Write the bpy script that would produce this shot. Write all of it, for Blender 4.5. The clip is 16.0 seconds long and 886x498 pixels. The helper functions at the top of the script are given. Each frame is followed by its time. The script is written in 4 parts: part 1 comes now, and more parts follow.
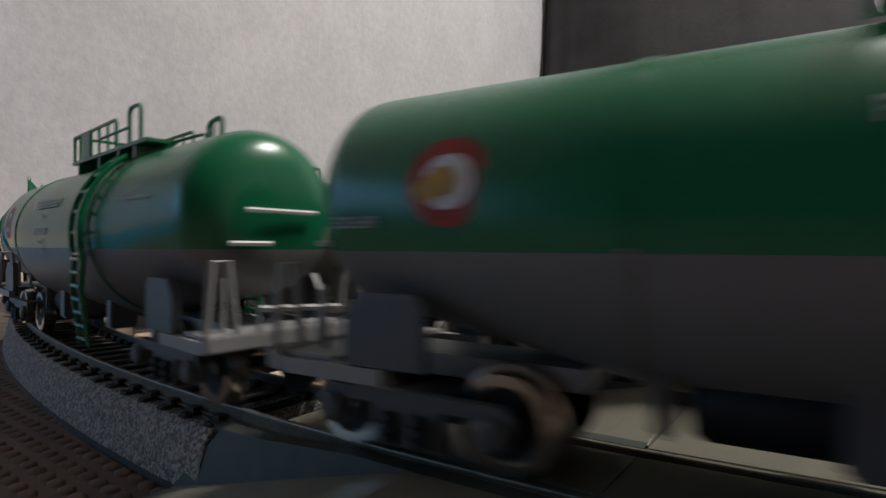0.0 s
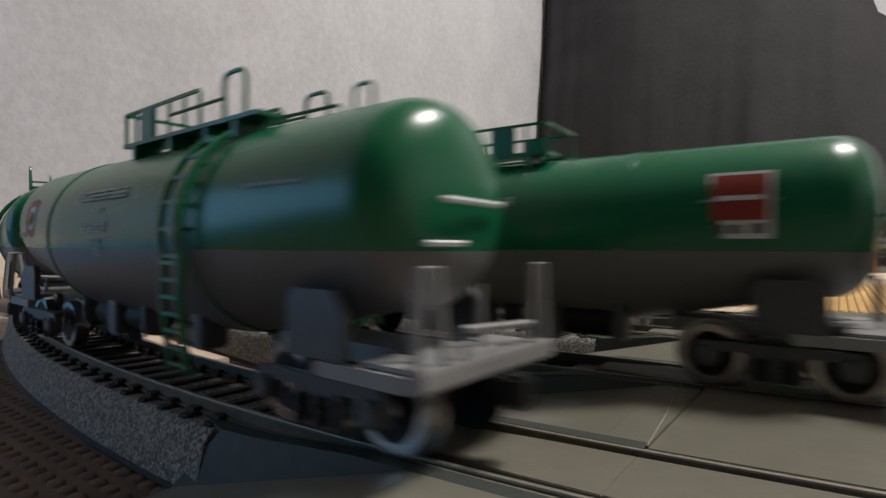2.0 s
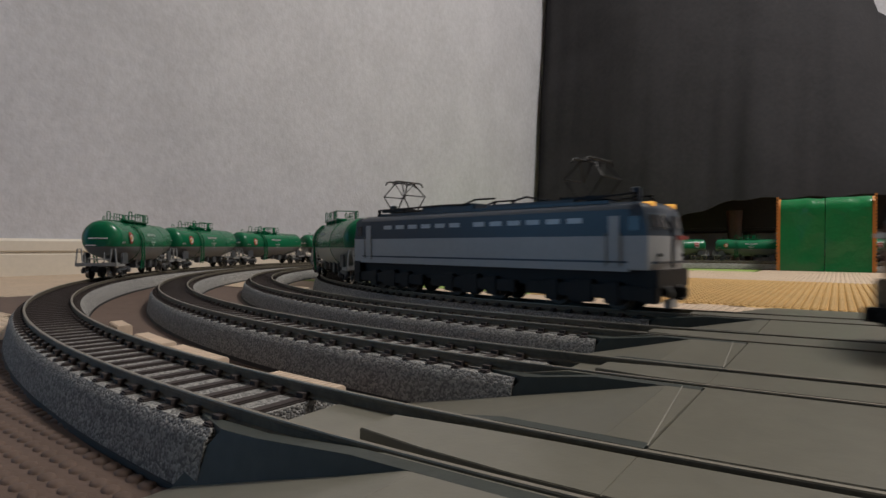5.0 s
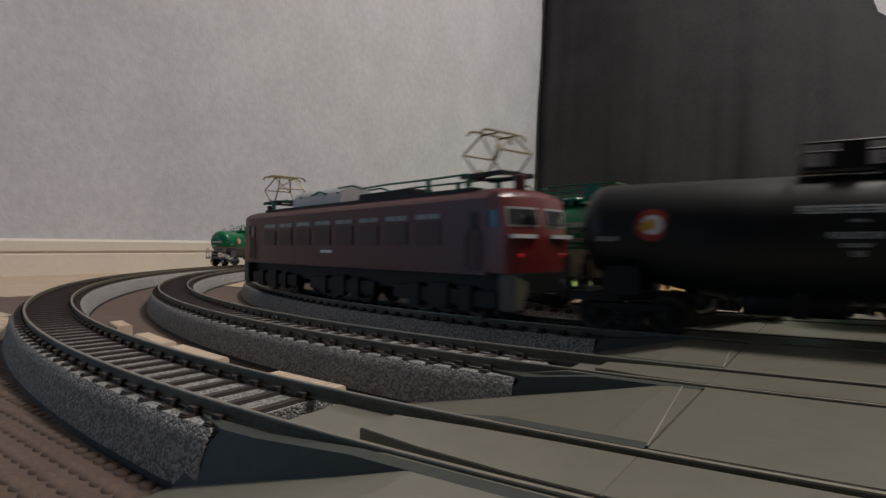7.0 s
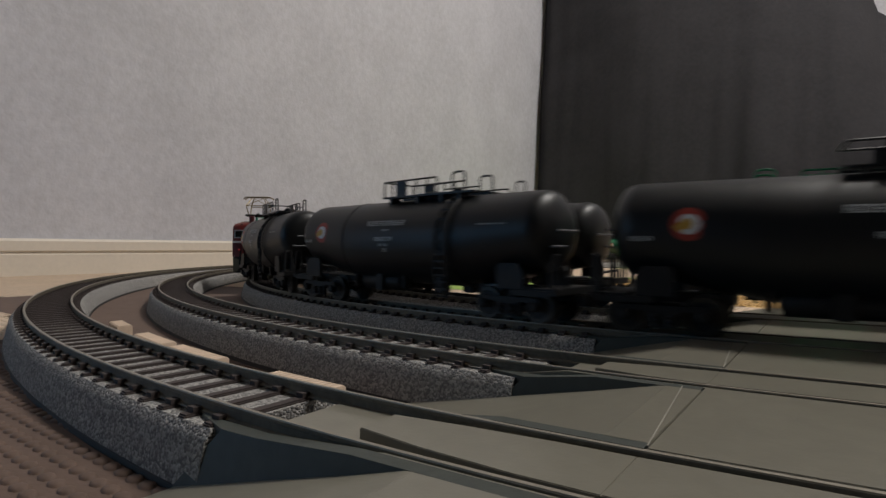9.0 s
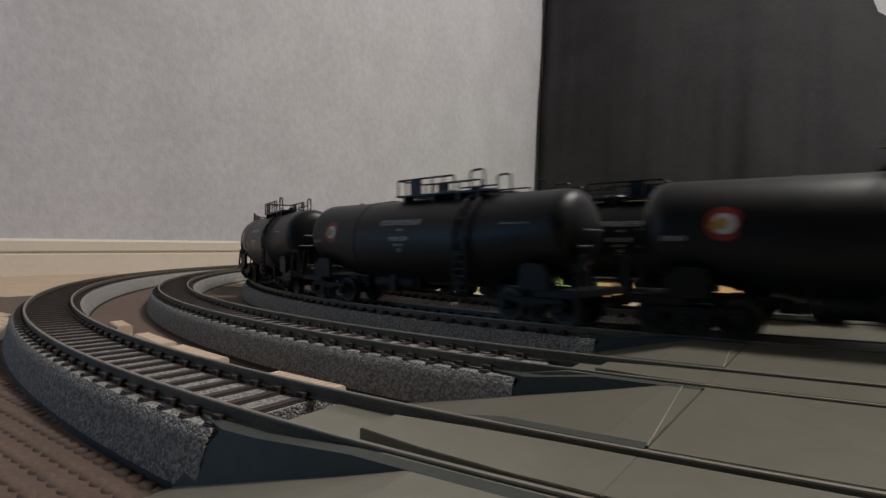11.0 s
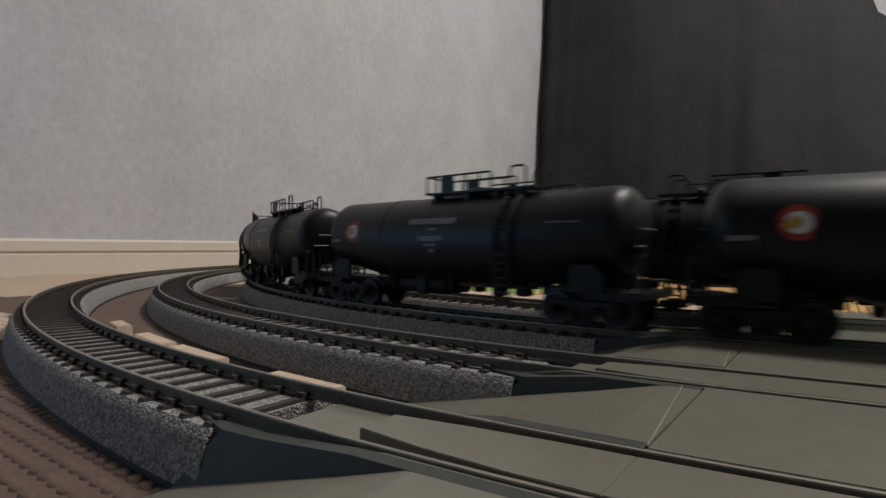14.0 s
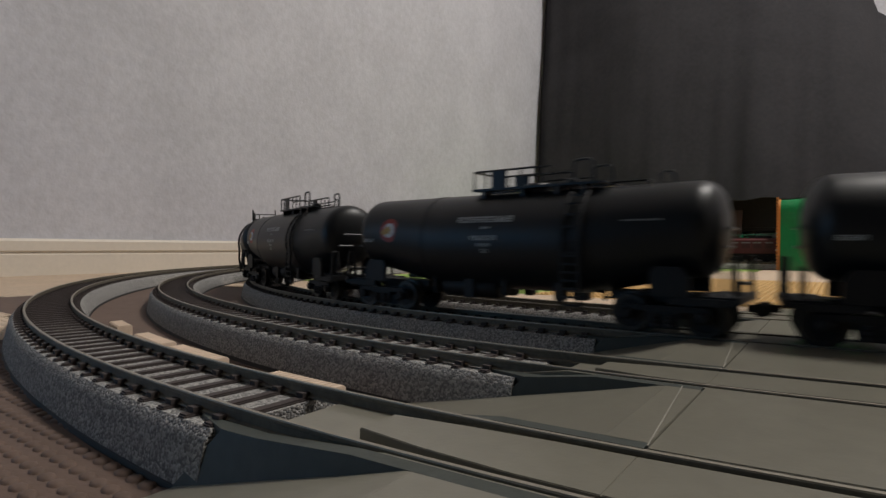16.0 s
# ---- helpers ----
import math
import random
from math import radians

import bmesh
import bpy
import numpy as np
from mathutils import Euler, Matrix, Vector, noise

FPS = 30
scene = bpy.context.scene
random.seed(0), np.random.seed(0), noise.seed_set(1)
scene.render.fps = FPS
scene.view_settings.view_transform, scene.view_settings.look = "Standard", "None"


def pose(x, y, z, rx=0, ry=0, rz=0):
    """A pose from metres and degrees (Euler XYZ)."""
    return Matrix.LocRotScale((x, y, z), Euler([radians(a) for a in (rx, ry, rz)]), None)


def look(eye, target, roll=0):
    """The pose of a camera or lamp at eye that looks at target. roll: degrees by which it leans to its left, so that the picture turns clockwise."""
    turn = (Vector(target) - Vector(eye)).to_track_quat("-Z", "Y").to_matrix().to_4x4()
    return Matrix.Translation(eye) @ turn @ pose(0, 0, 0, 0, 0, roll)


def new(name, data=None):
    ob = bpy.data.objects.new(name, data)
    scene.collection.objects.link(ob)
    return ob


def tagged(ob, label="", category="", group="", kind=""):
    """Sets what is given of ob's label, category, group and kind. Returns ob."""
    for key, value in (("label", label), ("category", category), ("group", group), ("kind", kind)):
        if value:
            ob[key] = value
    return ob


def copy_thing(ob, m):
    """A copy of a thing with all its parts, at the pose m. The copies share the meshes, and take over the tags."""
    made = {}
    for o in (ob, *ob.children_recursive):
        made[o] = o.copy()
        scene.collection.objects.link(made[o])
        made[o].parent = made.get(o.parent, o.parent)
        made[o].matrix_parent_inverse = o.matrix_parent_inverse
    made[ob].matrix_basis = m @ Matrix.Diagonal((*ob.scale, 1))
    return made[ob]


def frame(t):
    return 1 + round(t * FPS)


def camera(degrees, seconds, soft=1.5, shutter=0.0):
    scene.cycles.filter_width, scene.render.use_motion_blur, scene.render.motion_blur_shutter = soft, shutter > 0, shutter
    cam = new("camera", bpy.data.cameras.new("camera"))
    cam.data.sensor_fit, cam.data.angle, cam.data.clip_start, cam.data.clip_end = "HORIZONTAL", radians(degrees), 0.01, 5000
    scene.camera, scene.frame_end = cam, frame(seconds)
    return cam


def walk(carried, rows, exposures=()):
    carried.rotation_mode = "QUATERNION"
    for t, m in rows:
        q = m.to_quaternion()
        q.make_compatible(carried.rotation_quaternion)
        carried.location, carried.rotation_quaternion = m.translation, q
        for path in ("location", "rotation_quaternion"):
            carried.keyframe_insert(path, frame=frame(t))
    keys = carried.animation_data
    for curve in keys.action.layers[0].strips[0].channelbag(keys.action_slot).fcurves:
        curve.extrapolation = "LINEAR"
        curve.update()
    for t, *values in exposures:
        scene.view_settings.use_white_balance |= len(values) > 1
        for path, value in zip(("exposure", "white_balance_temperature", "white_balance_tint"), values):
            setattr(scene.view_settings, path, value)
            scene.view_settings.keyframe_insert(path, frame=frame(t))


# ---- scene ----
# ---- camera: stands still on the floor mat just outside the outer loop ----
RAIL = 0.014                      # height of the rail tops over the mats
cam = camera(78.22, 16.0, 1.5, 0.5)
EYE = pose(0.0824, -0.7369, 0.0407, 90 - 0.167, -0.242, 35.99)
walk(cam, [(0.0, EYE), (16.0, EYE)], [(0.0, 0.44), (2.0, 0.47), (2.9, 0.33), (3.5, 0.10), (4.0, 0.0), (16.0, 0.0)])

# ---- light: the room's ceiling lamp, and a faint indoor sky through the room ----
world = bpy.data.worlds.new("room_air")
scene.world = world
world.use_nodes = True
world.node_tree.nodes["Background"].inputs[0].default_value = (0.60, 0.66, 0.75, 1)
world.node_tree.nodes["Background"].inputs[1].default_value = 0.05


def area_lamp(name, at, target, size, power, colour, size_y=None):
    data = bpy.data.lights.new(name, "AREA")
    data.energy, data.color, data.size = power, colour, size
    data.shape = "DISK" if size_y is None else "RECTANGLE"
    if size_y:
        data.size_y = size_y
    ob = new(name, data)
    ob.matrix_world = look(at, target)
    return ob


area_lamp("ceiling_lamp_light", (0.85, 0.35, 2.28), (0.85, 0.35, 0), 0.60, 50.5, (1.0, 0.955, 0.905))
# Added fill for the bluish light from the left; its source is unknown.
area_lamp("blue_fill_light", (-0.77, -1.26, 0.21), (0.6, -0.95, 0.14), 1.10, 1.45, (0.18, 0.55, 1.0), 0.38)


# ---- materials ----
def mat(name, colour, rough=0.5, metal=0.0, vary=0.12, scale=60.0, bump=0.0, bump_scale=400.0, spec=0.5, glow=None, coat=0.0):
    """A surface with colour varied at two scales, and a fine relief."""
    m = bpy.data.materials.new(name)
    m.use_nodes = True
    nt = m.node_tree
    b = nt.nodes["Principled BSDF"]
    b.inputs["Roughness"].default_value = rough
    b.inputs["Metallic"].default_value = metal
    b.inputs["Specular IOR Level"].default_value = spec
    b.inputs["Coat Weight"].default_value = coat
    co = nt.nodes.new("ShaderNodeTexCoord")
    n1 = nt.nodes.new("ShaderNodeTexNoise")
    n1.inputs["Scale"].default_value = scale
    n1.inputs["Detail"].default_value = 5
    n2 = nt.nodes.new("ShaderNodeTexNoise")
    n2.inputs["Scale"].default_value = scale * 9
    add = nt.nodes.new("ShaderNodeMath")
    add.operation = "ADD"
    ramp = nt.nodes.new("ShaderNodeMapRange")
    ramp.inputs["From Min"].default_value = 0.7
    ramp.inputs["From Max"].default_value = 1.3
    ramp.inputs["To Min"].default_value = 1 - vary
    ramp.inputs["To Max"].default_value = 1 + vary
    hsv = nt.nodes.new("ShaderNodeHueSaturation")
    hsv.inputs["Color"].default_value = (*colour, 1)
    for n in (n1, n2):
        nt.links.new(co.outputs["Object"], n.inputs["Vector"])
    nt.links.new(n1.outputs["Fac"], add.inputs[0])
    nt.links.new(n2.outputs["Fac"], add.inputs[1])
    nt.links.new(add.outputs[0], ramp.inputs["Value"])
    nt.links.new(ramp.outputs[0], hsv.inputs["Value"])
    nt.links.new(hsv.outputs[0], b.inputs["Base Color"])
    if bump:
        n3 = nt.nodes.new("ShaderNodeTexNoise")
        n3.inputs["Scale"].default_value = bump_scale
        n3.inputs["Detail"].default_value = 4
        bp = nt.nodes.new("ShaderNodeBump")
        bp.inputs["Strength"].default_value = 0.6
        bp.inputs["Distance"].default_value = bump
        nt.links.new(co.outputs["Object"], n3.inputs["Vector"])
        nt.links.new(n3.outputs["Fac"], bp.inputs["Height"])
        nt.links.new(bp.outputs[0], b.inputs["Normal"])
    if glow:
        b.inputs["Emission Color"].default_value = (*glow[0], 1)
        b.inputs["Emission Strength"].default_value = glow[1]
    return m


def speckled(name, dark, light, grain, rough, bump):
    """Gravel: small cells of changing grey with relief."""
    m = mat(name, dark, rough, 0, 0.2, 25, 0)
    nt = m.node_tree
    b = nt.nodes["Principled BSDF"]
    co = nt.nodes.new("ShaderNodeTexCoord")
    v = nt.nodes.new("ShaderNodeTexVoronoi")
    v.inputs["Scale"].default_value = grain
    r = nt.nodes.new("ShaderNodeValToRGB")
    r.color_ramp.elements[0].color = (*dark, 1)
    r.color_ramp.elements[1].color = (*light, 1)
    r.color_ramp.elements[0].position = 0.2
    r.color_ramp.elements[1].position = 0.9
    bw = nt.nodes.new("ShaderNodeSeparateColor")
    bp = nt.nodes.new("ShaderNodeBump")
    bp.inputs["Strength"].default_value = 0.9
    bp.inputs["Distance"].default_value = bump
    nt.links.new(co.outputs["Object"], v.inputs["Vector"])
    nt.links.new(v.outputs["Color"], bw.inputs[0])
    nt.links.new(bw.outputs[0], r.inputs[0])
    nt.links.new(r.outputs[0], b.inputs["Base Color"])
    nt.links.new(v.outputs["Distance"], bp.inputs["Height"])
    bp.invert = True
    nt.links.new(bp.outputs[0], b.inputs["Normal"])
    return m


def dotted(name, colour, pitch, depth, rough=0.7):
    """Foam mat with a fine grid of raised dots."""
    m = mat(name, colour, rough, 0, 0.10, 18, 0)
    nt = m.node_tree
    b = nt.nodes["Principled BSDF"]
    co = nt.nodes.new("ShaderNodeTexCoord")
    mp = nt.nodes.new("ShaderNodeMapping")
    mp.inputs["Scale"].default_value = (1 / pitch,) * 3
    fr = nt.nodes.new("ShaderNodeVectorMath")
    fr.operation = "FRACTION"
    sub = nt.nodes.new("ShaderNodeVectorMath")
    sub.operation = "SUBTRACT"
    sub.inputs[1].default_value = (0.5, 0.5, 0.5)
    flat = nt.nodes.new("ShaderNodeVectorMath")
    flat.operation = "MULTIPLY"
    flat.inputs[1].default_value = (1, 1, 0)
    ln = nt.nodes.new("ShaderNodeVectorMath")
    ln.operation = "LENGTH"
    rg = nt.nodes.new("ShaderNodeMapRange")
    rg.interpolation_type = "SMOOTHSTEP"
    rg.inputs["From Min"].default_value = 0.22
    rg.inputs["From Max"].default_value = 0.5
    rg.inputs["To Min"].default_value = 1
    rg.inputs["To Max"].default_value = 0
    bp = nt.nodes.new("ShaderNodeBump")
    bp.inputs["Strength"].default_value = 1.0
    bp.inputs["Distance"].default_value = depth
    for a, c in ((co.outputs["Object"], mp.inputs["Vector"]), (mp.outputs[0], fr.inputs[0]), (fr.outputs[0], sub.inputs[0]),
                 (sub.outputs[0], flat.inputs[0]), (flat.outputs[0], ln.inputs[0]), (ln.outputs["Value"], rg.inputs["Value"]),
                 (rg.outputs[0], bp.inputs["Height"]), (bp.outputs[0], b.inputs["Normal"])):
        nt.links.new(a, c)
    return m


M = {
    "wallpaper": mat("grey_wallpaper", (0.56, 0.56, 0.60), 0.85, 0, 0.09, 9, 0.0012, 170, 0.2),
    # Unseen wall's colour, darkened to keep bounced light off the near sides.
    "dark_wall": mat("bounce_cutting_wall", (0.035, 0.033, 0.034), 0.95, 0, 0.2, 6),
    "trim": mat("cream_baseboard", (0.72, 0.66, 0.57), 0.5, 0, 0.04, 20),
    "ceiling": mat("white_ceiling", (0.75, 0.74, 0.72), 0.9),
    "cloth": mat("black_cloth", (0.036, 0.035, 0.038), 0.95, 0, 0.12, 9, 0.0003, 1500, 0.15),
    # Body wood: the dark void below the hem is put into its colour.
    "shade_dark_wood": mat("shade_dark_wood", (0.022, 0.014, 0.010), 0.5, 0, 0.3, 12),
    "brown_wood": mat("brown_wood", (0.060, 0.024, 0.012), 0.5, 0, 0.3, 14),
    "brown_mat": mat("brown_foam_mat", (0.125, 0.083, 0.064), 0.75, 0, 0.14, 18, 0.0002, 900),
    "beige_mat": dotted("beige_foam_mat", (0.66, 0.51, 0.37), 0.0052, 0.0014),
    "edge_foam": mat("pale_edge_foam", (0.62, 0.48, 0.36), 0.7, 0, 0.1, 40, 0.0003, 300),
    "green_mat": dotted("lime_foam_mat", (0.30, 0.45, 0.09), 0.0052, 0.0006),
    "tan_mat": mat("tan_foam_mat", (0.60, 0.38, 0.14), 0.65, 0, 0.10, 18),
    "blue_mat": dotted("blue_foam_mat", (0.015, 0.26, 0.56), 0.0052, 0.0009),
    "gravel": speckled("grey_gravel", (0.17, 0.168, 0.165), (0.43, 0.418, 0.395), 1900, 0.95, 0.0004),
    "lip": mat("black_track_base", (0.02, 0.02, 0.022), 0.6),
    "sleeper": mat("dark_brown_sleeper", (0.045, 0.034, 0.032), 0.75, 0, 0.2, 90, 0.0001, 900),
    "rail": mat("weathered_rail", (0.120, 0.104, 0.074), 0.6, 0.0, 0.25, 90, 0.0001, 900),
    "steel": mat("bright_rail_top", (0.32, 0.29, 0.24), 0.5, 0.7, 0.1, 50),
    "plate": mat("olive_grey_plastic", (0.185, 0.175, 0.14), 0.30, 0, 0.08, 30, 0.00004, 1500),
    # Flanks of the plates: their shade is put into this dark green.
    "flank": mat("shaded_green_plastic", (0.055, 0.062, 0.055), 0.5, 0, 0.15, 40, 0.00005, 1500, 0.3),
    "loco_wheel": mat("blackened_wheel", (0.035, 0.033, 0.03), 0.4, 0.5, 0.1, 90),
    "apron": mat("dusty_grey_apron", (0.085, 0.085, 0.065), 0.6, 0, 0.15, 60),
    "pale_pane": mat("pale_window_pane", (0.26, 0.29, 0.31), 0.2),
    "plate_edge": mat("seam_highlight", (0.26, 0.247, 0.21), 0.5),
    "green": mat("green_tank_paint", (0.006, 0.140, 0.060), 0.27, 0, 0.04, 40, 0, 400, 0.5),
    "grey": mat("grey_tank_paint", (0.155, 0.155, 0.155), 0.42, 0, 0.05, 40),
    "grey_part": mat("grey_plastic", (0.28, 0.28, 0.28), 0.45, 0, 0.06, 60),
    "bogie_grey": mat("dark_grey_bogie_plastic", (0.075, 0.080, 0.088), 0.45, 0, 0.08, 60),
    "cream": mat("cream_lower_tank", (0.40, 0.38, 0.30), 0.35, 0, 0.05, 40),
    "black": mat("black_tank_paint", (0.0075, 0.009, 0.0105), 0.42, 0, 0.08, 40, 0, 400, 0.35),
    "black_part": mat("black_plastic", (0.009, 0.009, 0.010), 0.55, 0, 0.15, 60, 0, 400, 0.3),
    "wheel": mat("nickel_wheel", (0.42, 0.40, 0.37), 0.25, 1.0, 0.08, 90),
    "white": mat("white_marking", (0.68, 0.70, 0.70), 0.5),
    "lettering": mat("faded_white_lettering", (0.36, 0.38, 0.38), 0.5),
    "red_mark": mat("red_marking", (0.30, 0.032, 0.02), 0.45),
    "yellow": mat("yellow_marking", (0.50, 0.30, 0.05), 0.45),
    "maroon": mat("maroon_body_paint", (0.080, 0.011, 0.012), 0.40, 0, 0.06, 40),
    "maroon_panel": mat("maroon_louvre", (0.05, 0.008, 0.009), 0.5, 0, 0.1, 40),
    "red_face": mat("red_front_paint", (0.12, 0.013, 0.011), 0.34, 0, 0.06, 40),
    "navy": mat("navy_body_paint", (0.012, 0.026, 0.045), 0.32, 0, 0.06, 40),
    "pale": mat("pale_grey_body_paint", (0.38, 0.39, 0.40), 0.35, 0, 0.05, 40),
    "blue_grey": mat("blue_grey_frame", (0.05, 0.075, 0.10), 0.4),
    "blue_body": mat("blue_body_paint", (0.02, 0.10, 0.30), 0.3, 0, 0.06, 40),
    "glass": mat("dark_cab_glass", (0.008, 0.010, 0.012), 0.06),
    "brass": mat("bronze_pantograph", (0.30, 0.24, 0.14), 0.35, 0.9),
    "insulator": mat("green_insulator", (0.02, 0.16, 0.10), 0.35),
    "silver": mat("silver_roof", (0.45, 0.46, 0.47), 0.4, 0.3),
    "tail_lamp": mat("red_tail_lamp", (0.5, 0.01, 0.01), 0.3, glow=((1, 0.03, 0.05), 0.09)),
    "head_lamp": mat("amber_head_lamp", (0.8, 0.5, 0.1), 0.3, glow=((1, 0.45, 0.08), 0.7)),
    "tunnel": mat("crinkled_green_sheet", (0.012, 0.19, 0.06), 0.28, 0, 0.1, 20, 0.004, 45),
    "orange": mat("orange_edge", (0.55, 0.22, 0.05), 0.5, 0, 0.1, 40),
}


# ---- building helpers ----
def finish(name, bm, material, smooth=True):
    me = bpy.data.meshes.new(name)
    bm.normal_update()
    bm.to_mesh(me)
    bm.free()
    for mm in (material if isinstance(material, (list, tuple)) else [material]):
        me.materials.append(mm)
    if smooth:
        for poly in me.polygons:
            poly.use_smooth = True
        me.set_sharp_from_angle(angle=radians(35))
    return me


def part(name, bm, material, parent, label=""):
    """One mesh object under a thing or a part."""
    ob = new(name, finish(name, bm, material))
    ob.parent = parent
    if label:
        ob["label"] = label
    return ob


def thing(name, bm, material, label, category, kind="", group=""):
    return tagged(new(name, finish(name, bm, material)), label, category, group, kind)


def box(bm, x0, y0, z0, x1, y1, z1, bevel=0.0):
    vs = [bm.verts.new((x, y, z)) for z in (z0, z1) for y in (y0, y1) for x in (x0, x1)]
    fs = [bm.faces.new([vs[i] for i in q]) for q in ((0, 2, 3, 1), (4, 5, 7, 6), (0, 1, 5, 4), (2, 6, 7, 3), (0, 4, 6, 2), (1, 3, 7, 5))]
    if bevel:
        edges = list({e for f in fs for e in f.edges})
        bmesh.ops.bevel(bm, geom=edges, offset=bevel, segments=2, affect="EDGES")


def boxed(x0, y0, z0, x1, y1, z1, bevel=0.0):
    bm = bmesh.new()
    box(bm, x0, y0, z0, x1, y1, z1, bevel)
    return bm


def tube(bm, pts, r, n=6):
    """A round bar along a bent line."""
    pts = [Vector(q) for q in pts]
    rings = []
    for i, q in enumerate(pts):
        d = (pts[min(i + 1, len(pts) - 1)] - pts[max(i - 1, 0)]).normalized()
        u = d.orthogonal().normalized() if not rings else (u - d * u.dot(d)).normalized()
        w = d.cross(u)
        rings.append([bm.verts.new(q + (u * math.cos(a) + w * math.sin(a)) * r) for a in [2 * math.pi * k / n for k in range(n)]])
    for a, b in zip(rings, rings[1:]):
        for k in range(n):
            bm.faces.new((a[k], a[(k + 1) % n], b[(k + 1) % n], b[k]))
    bm.faces.new(rings[0][::-1])
    bm.faces.new(rings[-1])


def lathe(bm, profile, axis="y", n=20, centre=(0, 0, 0), mats=None):
    """A turned solid: profile of (along, radius)."""
    rings = []
    for a, r in profile:
        ring = []
        for k in range(n):
            t = 2 * math.pi * k / n
            c, s2 = r * math.cos(t), r * math.sin(t)
            q = {"y": (c, a, s2), "x": (a, c, s2), "z": (c, s2, a)}[axis]
            ring.append(bm.verts.new(Vector(q) + Vector(centre)))
        rings.append(ring)
    for i, (a, b) in enumerate(zip(rings, rings[1:])):
        for k in range(n):
            f = bm.faces.new((a[k], a[(k + 1) % n], b[(k + 1) % n], b[k]))
            if mats:
                f.material_index = mats[i]
    bm.faces.new(rings[0])
    bm.faces.new(rings[-1][::-1])
    bmesh.ops.recalc_face_normals(bm, faces=bm.faces[:])


def loop_bar(w, h, r=0.0012, n=5):
    """A hoop: up, over with round corners, and down; in a plane of (across, up)."""
    pts = [(-w / 2, 0)]
    for cx, a0 in ((-w / 2 + r, math.pi), (w / 2 - r, math.pi / 2)):
        for k in range(n):
            a = a0 - math.pi / 2 * k / (n - 1)
            pts.append((cx + r * math.cos(a), h - r + r * math.sin(a)))
    return pts + [(w / 2, 0)]


# ---- the way of the tracks: s runs clockwise, 0 where the near straight meets the curve ----
STRAIGHT = 0.70
RADII = {"A": 0.6746, "B": 0.6142, "C": 0.5515, "D": 0.4900}


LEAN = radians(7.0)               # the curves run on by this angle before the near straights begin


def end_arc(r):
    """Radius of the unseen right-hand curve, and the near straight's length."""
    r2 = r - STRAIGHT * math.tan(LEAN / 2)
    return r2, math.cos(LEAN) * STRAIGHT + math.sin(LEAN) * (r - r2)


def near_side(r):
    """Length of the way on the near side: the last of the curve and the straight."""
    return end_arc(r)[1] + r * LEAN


def lap(r):
    return near_side(r) + math.pi * r + STRAIGHT + end_arc(r)[0] * (math.pi - LEAN)


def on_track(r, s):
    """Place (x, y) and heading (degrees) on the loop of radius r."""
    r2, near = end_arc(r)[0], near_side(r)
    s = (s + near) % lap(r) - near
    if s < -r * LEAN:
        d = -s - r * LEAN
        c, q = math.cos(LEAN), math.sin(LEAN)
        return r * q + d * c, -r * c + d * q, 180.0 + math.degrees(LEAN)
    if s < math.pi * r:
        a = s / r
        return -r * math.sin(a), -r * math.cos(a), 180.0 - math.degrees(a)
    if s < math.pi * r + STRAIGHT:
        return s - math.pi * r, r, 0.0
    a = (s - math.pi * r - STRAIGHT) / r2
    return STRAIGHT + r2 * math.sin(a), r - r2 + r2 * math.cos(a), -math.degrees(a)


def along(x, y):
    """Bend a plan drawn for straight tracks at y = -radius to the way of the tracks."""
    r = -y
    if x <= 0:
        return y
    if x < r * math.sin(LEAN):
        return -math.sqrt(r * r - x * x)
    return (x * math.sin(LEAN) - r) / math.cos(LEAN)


# ---- room ----
WALL_X = -0.8063


def room():
    thing("floor", boxed(-0.95, -2.2, -0.06, 3.0, 2.4, -0.0123), M["beige_mat"], "beige floor of the room under the play mats", "floor", "structure")
    thing("wall_west", boxed(-0.93, -2.2, -0.0123, WALL_X, 2.4, 2.4), M["wallpaper"], "pale grey textured wallpaper wall", "wall", "structure")
    thing("wall_north", boxed(-0.809, 1.72, -0.0123, 3.0, 1.84, 2.4), M["wallpaper"], "pale grey textured wallpaper wall behind the covered furniture", "wall", "structure")
    thing("wall_east", boxed(3.0, -2.2, -0.0123, 3.12, 2.4, 2.4), M["wallpaper"], "plain grey wall closing the room", "wall", "structure")
    thing("wall_south", boxed(-0.809, -2.32, -0.0123, 3.0, -2.2, 2.4), M["dark_wall"], "unseen wall behind, darkened to cut bounced light", "wall", "structure")
    thing("ceiling", boxed(-0.93, -2.32, 2.4, 3.12, 2.4, 2.5), M["ceiling"], "plain white ceiling", "ceiling", "structure")
    bm = bmesh.new()
    prof = [(0, -0.012), (0.0075, -0.012), (0.0075, 0.0285), (0.0055, 0.030), (0.0055, 0.0325), (0.0085, 0.034), (0.0085, 0.047), (0.006, 0.0505), (0, 0.0505)]
    a = [bm.verts.new((WALL_X + 0.0005 + px, -2.2, pz)) for px, pz in prof]
    b = [bm.verts.new((WALL_X + 0.0005 + px, 1.72, pz)) for px, pz in prof]
    for i in range(len(prof)):
        j = (i + 1) % len(prof)
        bm.faces.new((a[i], a[j], b[j], b[i]))
    bm.faces.new(a[::-1]), bm.faces.new(b)
    bmesh.ops.recalc_face_normals(bm, faces=bm.faces[:])
    thing("baseboard", bm, M["trim"], "cream moulded baseboard along the wallpapered wall", "baseboard", "structure")


